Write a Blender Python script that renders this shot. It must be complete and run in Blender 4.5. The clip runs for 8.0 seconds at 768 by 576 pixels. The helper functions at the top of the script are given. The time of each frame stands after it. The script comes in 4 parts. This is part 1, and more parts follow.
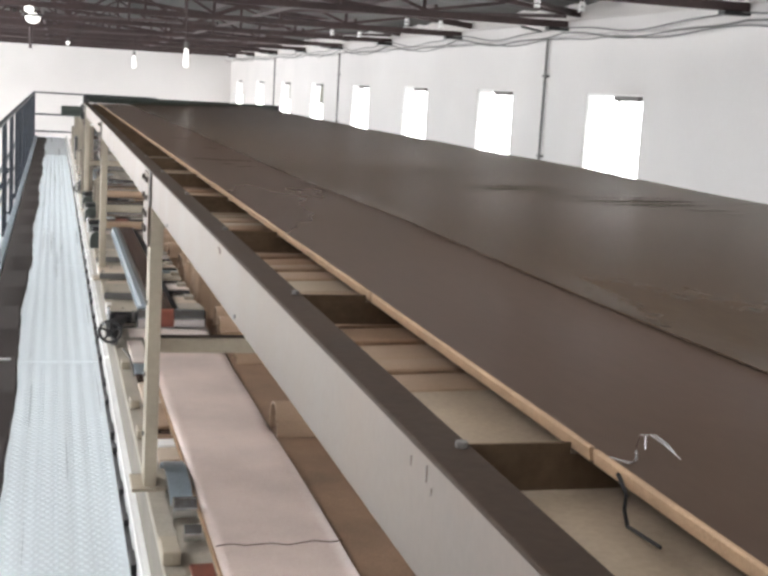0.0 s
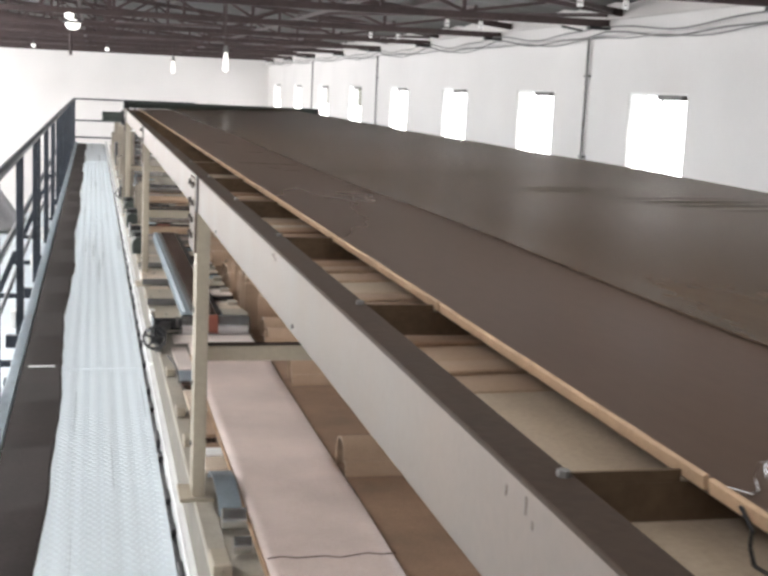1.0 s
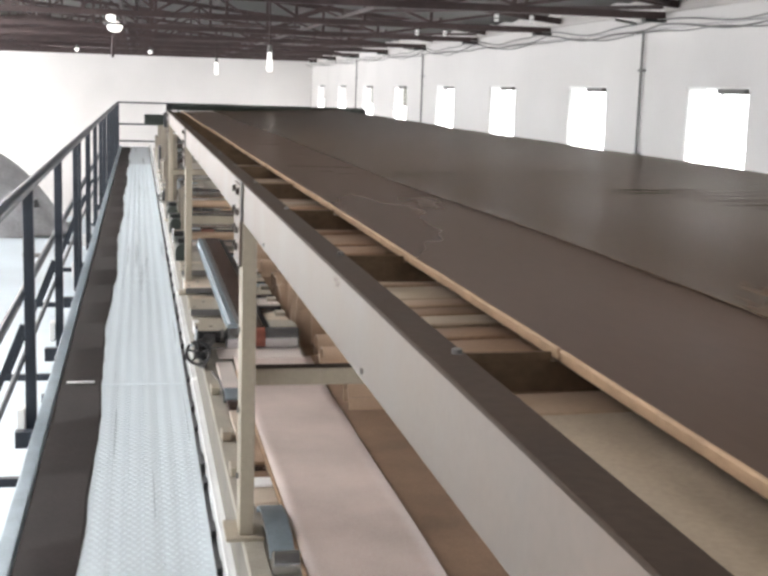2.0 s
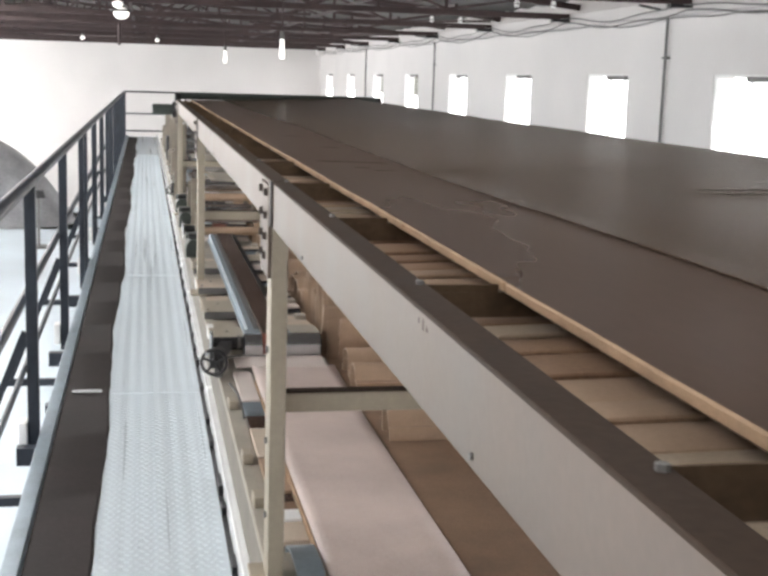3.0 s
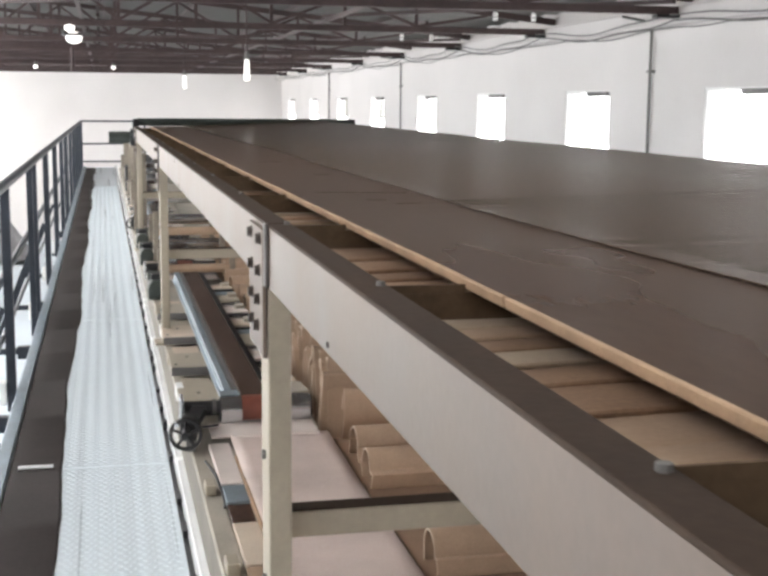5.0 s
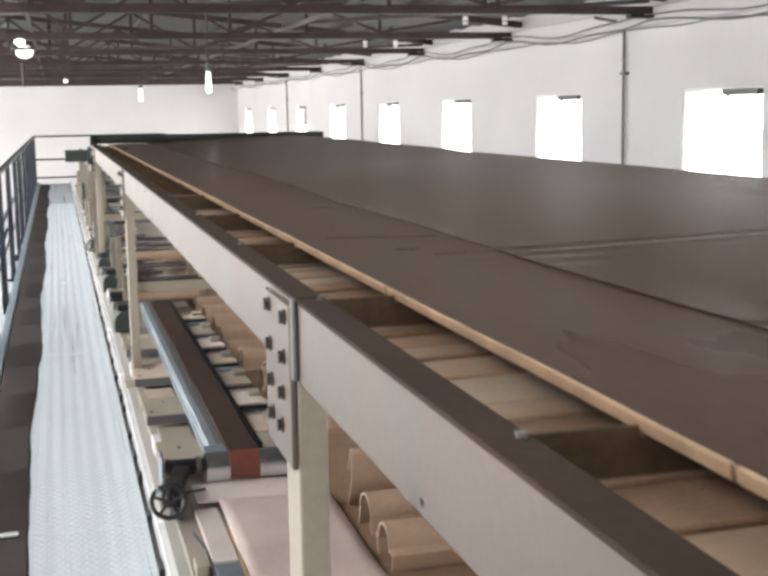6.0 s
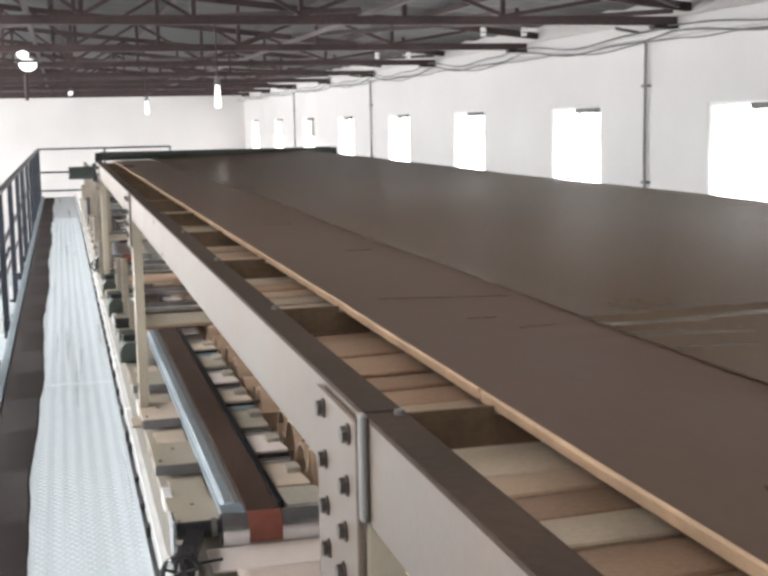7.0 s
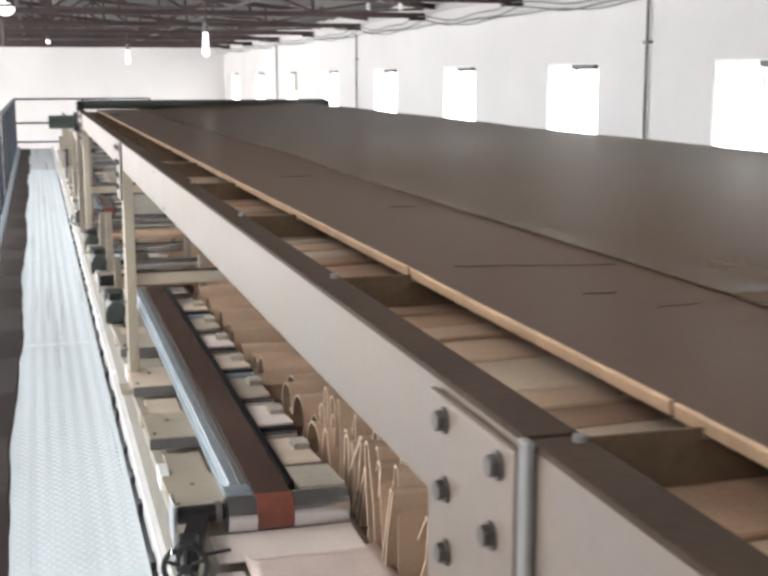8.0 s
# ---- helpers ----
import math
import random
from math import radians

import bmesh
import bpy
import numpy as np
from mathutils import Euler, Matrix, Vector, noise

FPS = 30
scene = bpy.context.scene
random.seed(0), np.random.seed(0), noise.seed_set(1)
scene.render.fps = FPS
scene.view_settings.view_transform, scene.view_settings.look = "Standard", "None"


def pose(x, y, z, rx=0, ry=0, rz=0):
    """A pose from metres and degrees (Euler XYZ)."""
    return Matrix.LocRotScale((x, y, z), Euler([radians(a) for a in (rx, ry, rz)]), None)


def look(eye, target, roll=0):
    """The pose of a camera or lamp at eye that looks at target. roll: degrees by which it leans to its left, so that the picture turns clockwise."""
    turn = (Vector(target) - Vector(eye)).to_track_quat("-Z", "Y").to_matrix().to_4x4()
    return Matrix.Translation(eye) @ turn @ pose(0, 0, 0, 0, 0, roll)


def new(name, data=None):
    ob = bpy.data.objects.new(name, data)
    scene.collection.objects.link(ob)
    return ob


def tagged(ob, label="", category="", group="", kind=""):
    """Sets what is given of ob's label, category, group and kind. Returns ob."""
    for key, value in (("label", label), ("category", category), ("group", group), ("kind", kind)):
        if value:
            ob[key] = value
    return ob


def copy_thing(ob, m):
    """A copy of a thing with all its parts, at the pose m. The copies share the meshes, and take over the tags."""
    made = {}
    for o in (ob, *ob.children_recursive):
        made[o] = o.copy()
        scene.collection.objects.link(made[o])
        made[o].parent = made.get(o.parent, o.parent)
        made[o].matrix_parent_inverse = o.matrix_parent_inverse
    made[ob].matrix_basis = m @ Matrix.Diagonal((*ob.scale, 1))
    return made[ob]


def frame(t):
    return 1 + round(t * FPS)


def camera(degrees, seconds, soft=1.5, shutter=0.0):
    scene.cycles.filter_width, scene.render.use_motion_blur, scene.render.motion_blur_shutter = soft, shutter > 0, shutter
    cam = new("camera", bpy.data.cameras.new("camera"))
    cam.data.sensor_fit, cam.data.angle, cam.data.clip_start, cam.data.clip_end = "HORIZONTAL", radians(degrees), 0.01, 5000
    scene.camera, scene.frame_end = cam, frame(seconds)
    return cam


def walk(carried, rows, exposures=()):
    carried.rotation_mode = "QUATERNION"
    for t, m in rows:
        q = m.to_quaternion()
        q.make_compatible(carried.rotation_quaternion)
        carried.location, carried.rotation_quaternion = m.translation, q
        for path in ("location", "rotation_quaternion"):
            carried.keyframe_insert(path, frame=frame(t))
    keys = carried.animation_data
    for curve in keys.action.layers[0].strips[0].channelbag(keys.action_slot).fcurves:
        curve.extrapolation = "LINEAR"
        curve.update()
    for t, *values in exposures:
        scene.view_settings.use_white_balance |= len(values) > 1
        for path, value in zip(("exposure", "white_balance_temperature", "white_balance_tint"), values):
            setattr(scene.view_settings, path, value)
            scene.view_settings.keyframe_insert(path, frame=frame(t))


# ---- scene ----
cam = camera(34.9, 8.0, soft=3.1, shutter=0.4)
PATH = [
    (0, (0.404, 0.097, 1.593), (0.929, 2.001, 1.276), 3.3),
    (0.5, (0.393, 0.125, 1.59), (0.902, 2.032, 1.267), 3.4),
    (1, (0.386, 0.192, 1.586), (0.851, 2.112, 1.27), 2.6),
    (1.5, (0.424, 0.362, 1.577), (0.827, 2.295, 1.265), 1.8),
    (3, (0.398, 1.044, 1.555), (0.782, 2.978, 1.219), 1.7),
    (3.5, (0.44, 1.234, 1.557), (0.807, 3.181, 1.287), 1.3),
    (4, (0.429, 1.487, 1.539), (0.83, 3.428, 1.274), 1.6),
    (5.5, (0.426, 2.132, 1.507), (0.892, 4.053, 1.199), -0.3),
    (6, (0.401, 2.408, 1.555), (0.908, 4.321, 1.267), -1.0),
    (6.5, (0.381, 2.593, 1.594), (0.949, 4.492, 1.327), -1.1),
    (7, (0.42, 2.848, 1.598), (0.92, 4.765, 1.326), -1.1),
    (7.5, (0.437, 3.036, 1.576), (0.901, 4.959, 1.280), 0.5),
    (8, (0.379, 3.252, 1.556), (0.914, 5.149, 1.216), -0.1),
]
walk(cam, [(t, look(eye, target, roll)) for t, eye, target, roll in PATH],
     exposures=((0, 0.16), (1.5, 0.18), (2.6, -0.02), (3.2, -0.04), (4.2, 0.05), (5.5, 0.10), (7, 0.18), (8, 0.28)))

# ---- world and light ----
world = bpy.data.worlds.new("world")
scene.world = world
world.use_nodes = True
wn = world.node_tree
sky = wn.nodes.new("ShaderNodeTexSky")
sky.sky_type, sky.sun_disc = "NISHITA", False
sky.sun_elevation, sky.sun_rotation = radians(48), radians(250)
wn.links.new(sky.outputs[0], wn.nodes["Background"].inputs[0])
wn.nodes["Background"].inputs[1].default_value = 0.12
sun = new("sun", bpy.data.lights.new("sun", "SUN"))
sun.data.energy, sun.data.angle, sun.data.color = 3.0, radians(0.5), (1.0, 0.95, 0.88)
sun.matrix_world = look((-30, 20, 40), (0, 25, 0))

WIN_R = [0.7, 4.7, 8.68, 12.66, 16.5, 20.47, 24.42, 28.68, 32.78, 37.08, 41.35]
UNSEEN_WIN_L = [-0.5, 6.0, 12.5, 19.0, 25.5, 32.0]
X_R, X_L, Y_N, Y_F, FLOOR = 6.372, -12.0, -5.0, 43.55, -3.0


def window_light(name, x, y, z, w, h, power, side):
    ob = new(name, bpy.data.lights.new(name, "AREA"))
    ob.data.shape, ob.data.size, ob.data.size_y, ob.data.energy = "RECTANGLE", w, h, power
    ob.data.color = (1.0, 0.975, 0.955)
    ob.matrix_world = look((x, y, z), (x - side, y, z - 0.15))
    return ob


for wy in WIN_R:
    window_light("window_daylight", X_R + 0.1, wy, 0.75, 1.4, 1.7, 45, 1)
# left windows and doorway are unseen, added to light the hall from there
for wy in UNSEEN_WIN_L:
    window_light("window_daylight", X_L - 0.1, wy, 0.6, 3.0, 3.2, 260, -1)
window_light("unseen_doorway_fill", X_L - 0.1, 39.5, -0.8, 4.2, 4.2, 2100, -1)


# unseen overhead fill lamps, added over the near bay and along the far slope
OVERHEAD_FILLS = [(1.6, 3.6, 3.20, 2.2, 9.0, 38), (-2.4, 7.5, 3.62, 3.0, 18.0, 620), (-3.2, 20.5, 3.60, 2.0, 12.0, 720), (-6.2, 35.0, 3.30, 2.0, 10.0, 420)]
for rx, ry, rz, rw, rl, power in OVERHEAD_FILLS:
    fill_ob = new("overhead_fill", bpy.data.lights.new("overhead_fill", "AREA"))
    fill_ob.data.shape, fill_ob.data.size, fill_ob.data.size_y, fill_ob.data.energy = "RECTANGLE", rw, rl, power
    fill_ob.data.color = (1.0, 0.975, 0.955)
    fill_ob.location = (rx, ry, rz - 0.12)


# ---- materials ----
def material(name, color, rough=0.6, metal=0.0, vary=0.15, scale=3.0, fine=60.0, bump=0.1, stretch=(1, 1, 1), spec=0.5, piece=0.0, tint=None, rv=0.08):
    m = bpy.data.materials.new(name)
    m.use_nodes = True
    nt = m.node_tree
    n, l = nt.nodes, nt.links
    b = n["Principled BSDF"]
    b.inputs["Roughness"].default_value, b.inputs["Metallic"].default_value = rough, metal
    b.inputs["Specular IOR Level"].default_value = spec
    co = n.new("ShaderNodeTexCoord")
    mp = n.new("ShaderNodeMapping")
    mp.inputs["Scale"].default_value = stretch
    l.new(co.outputs["Object"], mp.inputs["Vector"])
    big, small = n.new("ShaderNodeTexNoise"), n.new("ShaderNodeTexNoise")
    for t, s, d in ((big, scale, 4), (small, fine, 3)):
        t.inputs["Scale"].default_value, t.inputs["Detail"].default_value = s, d
        l.new(mp.outputs[0], t.inputs["Vector"])
    mix = n.new("ShaderNodeMix")
    mix.data_type = "RGBA"
    dark = tint or tuple(c * (1 - 2 * vary) for c in color)
    mix.inputs["A"].default_value = (*dark, 1)
    mix.inputs["B"].default_value = (*[min(1, c * (1 + vary)) for c in color], 1)
    ramp = n.new("ShaderNodeMapRange")
    ramp.inputs["From Min"].default_value, ramp.inputs["From Max"].default_value = 0.3, 0.7
    l.new(big.outputs["Fac"], ramp.inputs["Value"])
    l.new(ramp.outputs[0], mix.inputs["Factor"])
    grain = n.new("ShaderNodeMix")
    grain.data_type, grain.blend_type = "RGBA", "OVERLAY"
    grain.inputs["Factor"].default_value = min(0.6, vary * 2)
    l.new(mix.outputs["Result"], grain.inputs["A"])
    l.new(small.outputs["Fac"], grain.inputs["B"])
    out = grain.outputs["Result"]
    if piece:
        info, hsv, rg = n.new("ShaderNodeObjectInfo"), n.new("ShaderNodeHueSaturation"), n.new("ShaderNodeMapRange")
        rg.inputs["To Min"].default_value, rg.inputs["To Max"].default_value = 1 - piece, 1 + piece
        l.new(info.outputs["Random"], rg.inputs["Value"])
        l.new(rg.outputs[0], hsv.inputs["Value"])
        l.new(out, hsv.inputs["Color"])
        out = hsv.outputs[0]
    l.new(out, b.inputs["Base Color"])
    rr = n.new("ShaderNodeMapRange")
    rr.inputs["To Min"].default_value, rr.inputs["To Max"].default_value = max(0.03, rough - rv), min(1, rough + rv)
    l.new(big.outputs["Fac"], rr.inputs["Value"])
    l.new(rr.outputs[0], b.inputs["Roughness"])
    bp = n.new("ShaderNodeBump")
    bp.inputs["Strength"].default_value, bp.inputs["Distance"].default_value = bump, 0.004
    l.new(small.outputs["Fac"], bp.inputs["Height"])
    l.new(bp.outputs[0], b.inputs["Normal"])
    return m


def glow(name, color, strength):
    m = bpy.data.materials.new(name)
    m.use_nodes = True
    b = m.node_tree.nodes["Principled BSDF"]
    b.inputs["Base Color"].default_value = (*color, 1)
    b.inputs["Emission Color"].default_value = (*color, 1)
    b.inputs["Emission Strength"].default_value = strength
    return m


PLASTER = material("white_plaster", (0.74, 0.715, 0.70), 0.85, vary=0.03, scale=0.6, fine=25, bump=0.08)
CONCRETE = material("pale_floor_paint", (0.62, 0.70, 0.76), 0.35, vary=0.06, scale=0.5, fine=30, bump=0.05)
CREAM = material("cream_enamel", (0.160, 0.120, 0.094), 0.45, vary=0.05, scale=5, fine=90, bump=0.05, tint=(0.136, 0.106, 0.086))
GRIMY = material("grimy_cream_paint", (0.40, 0.365, 0.305), 0.55, vary=0.10, scale=6, fine=80, bump=0.12)
BOLTM = material("dull_brown_bolt_steel", (0.075, 0.062, 0.055), 0.45, 0.3, vary=0.15, scale=30, fine=200, bump=0.1)
CREAM_DARK = material("worn_cream_enamel", (0.40, 0.352, 0.275), 0.5, vary=0.06, scale=3, fine=60, bump=0.05)
FLANGE = material("brown_primer_steel", (0.051, 0.0345, 0.025), 0.6, vary=0.12, scale=6, fine=90, bump=0.1, spec=0.08)
DECKW = material("olive_brown_kraft_web", (0.094, 0.0650, 0.0440), 0.22, vary=0.07, scale=1.4, fine=70, bump=0.015, stretch=(1, 0.3, 1), spec=0.02, rv=0.03)
DECKM = material("brown_kraft_web", (0.098, 0.0665, 0.0510), 0.28, vary=0.06, scale=1.6, fine=70, bump=0.015, stretch=(1, 0.3, 1), spec=0.03, rv=0.02)
BARM = material("brown_cross_bar_paint", (0.122, 0.083, 0.054), 0.7, vary=0.15, scale=14, fine=90, bump=0.1, spec=0.15)
KRAFT = material("kraft_liner", (0.27, 0.168, 0.106), 0.7, vary=0.14, scale=4, fine=150, bump=0.1, piece=0.12)
KRAFT_L = material("pale_kraft_liner", (0.36, 0.252, 0.174), 0.65, vary=0.08, scale=4, fine=150, bump=0.1, piece=0.10)
LOOPK = material("bright_kraft_liner", (0.40, 0.278, 0.192), 0.7, vary=0.1, scale=5, fine=150, bump=0.1, piece=0.12)
LOOPE = material("pale_cut_liner_edge", (0.74, 0.60, 0.47), 0.8, vary=0.1, scale=12, fine=300, bump=0.2)
GREYK = material("grey_recycled_liner", (0.37, 0.292, 0.215), 0.6, vary=0.1, scale=5, fine=150, bump=0.08, piece=0.08)
EDGE = material("cut_board_edge", (0.43, 0.290, 0.182), 0.8, vary=0.12, scale=12, fine=300, bump=0.3)
PAPER = material("pale_pink_paper", (0.78, 0.69, 0.64), 0.45, vary=0.06, scale=4, fine=120, bump=0.05)
PINK = material("pinkish_kraft_sheet", (0.70, 0.575, 0.525), 0.45, vary=0.10, scale=3, fine=130, bump=0.05)
CHECK = material("galvanised_tread_plate", (0.76, 0.845, 0.905), 0.30, 0.0, vary=0.05, scale=2.2, fine=30, bump=0.12, stretch=(11, 0.10, 1), spec=0.8)
# shade put into the colour: dim railing side of the walkway
SHADEM = material("dark_strip_shade", (0.047, 0.038, 0.037), 0.7, vary=0.15, scale=3, fine=60, bump=0.12, spec=0.3)
WHITE_ST = material("white_painted_steel", (0.92, 0.92, 0.91), 0.35, vary=0.05, scale=6, fine=60, bump=0.08)
KERBW = material("cool_white_gloss_paint", (0.93, 0.95, 0.97), 0.25, vary=0.05, scale=4, fine=50, bump=0.06)
TRAYM = material("pale_tan_board", (0.60, 0.50, 0.40), 0.55, vary=0.08, scale=5, fine=120, bump=0.08)
DUSTY = material("dusty_brown_cream_paint", (0.24, 0.205, 0.16), 0.6, vary=0.14, scale=5, fine=60, bump=0.1)
SKIRT = material("dusty_grey_skirt_paint", (0.20, 0.18, 0.15), 0.6, vary=0.15, scale=5, fine=60, bump=0.1)
RAILM = material("dark_blue_grey_rail_paint", (0.024, 0.031, 0.044), 0.4, vary=0.15, scale=6, fine=60, bump=0.08)
TRUSS = material("maroon_brown_steel", (0.058, 0.036, 0.035), 0.55, vary=0.2, scale=2, fine=30, bump=0.1)
ROOF = material("grey_green_roof_sheet", (0.078, 0.074, 0.067), 0.6, vary=0.12, scale=0.8, fine=15, bump=0.1)
BLACK = material("black_cast_iron", (0.018, 0.018, 0.02), 0.4, vary=0.15, scale=20, fine=120, bump=0.1)
STEEL = material("polished_steel", (0.72, 0.74, 0.77), 0.2, 0.9, vary=0.06, scale=10, fine=120, bump=0.03)
BLUE_ST = material("blue_grey_aluminium", (0.40, 0.48, 0.54), 0.35, 0.5, vary=0.08, scale=6, fine=80, bump=0.05)
BELT = material("dark_brown_belt", (0.075, 0.045, 0.036), 0.24, vary=0.05, scale=5, fine=90, bump=0.06)
REDB = material("rust_red_belt", (0.20, 0.062, 0.042), 0.5, vary=0.12, scale=15, fine=150, bump=0.1)
PIPE = material("grey_plastic_pipe", (0.16, 0.155, 0.15), 0.5, vary=0.1, scale=6, fine=60, bump=0.05)
TARP = material("grey_tarpaulin", (0.27, 0.27, 0.28), 0.6, vary=0.15, scale=1.2, fine=14, bump=0.3)
GREEN_D = material("dark_green_roller", (0.05, 0.062, 0.055), 0.45, vary=0.12, scale=6, fine=60, bump=0.06)
GROUNDM = material("pale_yard_concrete", (0.5, 0.49, 0.46), 0.8, vary=0.1, scale=0.3, fine=4, bump=0.1)
OUTSIDE = glow("bright_outdoor_haze", (0.98, 0.98, 1.0), 4.0)
LAMPM = glow("lamp_glass", (1.0, 0.98, 0.94), 1.2)
GLASS = material("window_glass", (1, 1, 1), 0.03, vary=0.0, bump=0.0)
GLASS.node_tree.nodes["Principled BSDF"].inputs["Transmission Weight"].default_value = 1.0
GLASS.node_tree.nodes["Principled BSDF"].inputs["IOR"].default_value = 1.02


# ---- mesh helpers ----
def bm_box(bm, x0, x1, y0, y1, z0, z1, bevel=0.0):
    m = Matrix.Translation(((x0 + x1) / 2, (y0 + y1) / 2, (z0 + z1) / 2)) @ Matrix.Diagonal((x1 - x0, y1 - y0, z1 - z0, 1))
    r = bmesh.ops.create_cube(bm, size=1, matrix=m)
    if bevel:
        es = list({e for v in r["verts"] for e in v.link_edges})
        bmesh.ops.bevel(bm, geom=es, offset=bevel, segments=2, affect="EDGES", profile=0.5)
    return bm


def bm_rod(bm, a, b, r, seg=12, r2=None):
    a, b = Vector(a), Vector(b)
    m = Matrix.Translation((a + b) / 2) @ (b - a).to_track_quat("Z", "Y").to_matrix().to_4x4()
    bmesh.ops.create_cone(bm, cap_ends=True, segments=seg, radius1=r, radius2=r if r2 is None else r2, depth=(b - a).length, matrix=m)
    return bm


def bm_bar(bm, a, b, w, h):
    """A square bar between two points."""
    a, b = Vector(a), Vector(b)
    m = Matrix.Translation((a + b) / 2) @ (b - a).to_track_quat("Z", "Y").to_matrix().to_4x4() @ Matrix.Diagonal((w, h, (b - a).length, 1))
    bmesh.ops.create_cube(bm, size=1, matrix=m)
    return bm


def bm_path(bm, pts, r, seg=8):
    for a, b in zip(pts, pts[1:]):
        bm_rod(bm, a, b, r, seg)
    for p in pts[1:-1]:
        bmesh.ops.create_icosphere(bm, subdivisions=1, radius=r, matrix=Matrix.Translation(p))
    return bm


def bm_ring(bm, c, R, r, axis="x", n=28, k=8):
    vs = []
    for i in range(n):
        a = 2 * math.pi * i / n
        row = []
        for j in range(k):
            q = 2 * math.pi * j / k
            u, v, w = (R + r * math.cos(q)) * math.cos(a), (R + r * math.cos(q)) * math.sin(a), r * math.sin(q)
            p = {"x": (w, u, v), "y": (u, w, v), "z": (u, v, w)}[axis]
            row.append(bm.verts.new(Vector(c) + Vector(p)))
        vs.append(row)
    for i in range(n):
        for j in range(k):
            bm.faces.new((vs[i][j], vs[(i + 1) % n][j], vs[(i + 1) % n][(j + 1) % k], vs[i][(j + 1) % k]))
    bmesh.ops.recalc_face_normals(bm, faces=bm.faces)
    return bm


def finish(bm, name, mat_, smooth=False):
    me = bpy.data.meshes.new(name)
    bm.normal_update()
    bm.to_mesh(me)
    bm.free()
    me.materials.append(mat_)
    if smooth:
        for p in me.polygons:
            p.use_smooth = True
        me.set_sharp_from_angle(angle=radians(38))
    return me


def thing(name, label, category, group="", kind="", at=(0, 0, 0)):
    ob = new(name)
    ob.empty_display_size = 0.1
    ob.location = at
    return tagged(ob, label, category, group, kind)


def solid(name, bm, mat_, label, category, group="", kind="", smooth=False):
    return tagged(new(name, finish(bm, name, mat_, smooth)), label, category, group, kind)


def part(name, bm, mat_, parent, label="", smooth=False):
    ob = new(name, bm if isinstance(bm, bpy.types.Mesh) else finish(bm, name, mat_, smooth))
    ob.parent = parent
    if label:
        ob["label"] = label
    return ob


def box(*a, bevel=0.0):
    return bm_box(bmesh.new(), *a, bevel=bevel)


def rod(a, b, r, seg=12, r2=None):
    return bm_rod(bmesh.new(), a, b, r, seg, r2)


def bar(a, b, w, h):
    return bm_bar(bmesh.new(), a, b, w, h)


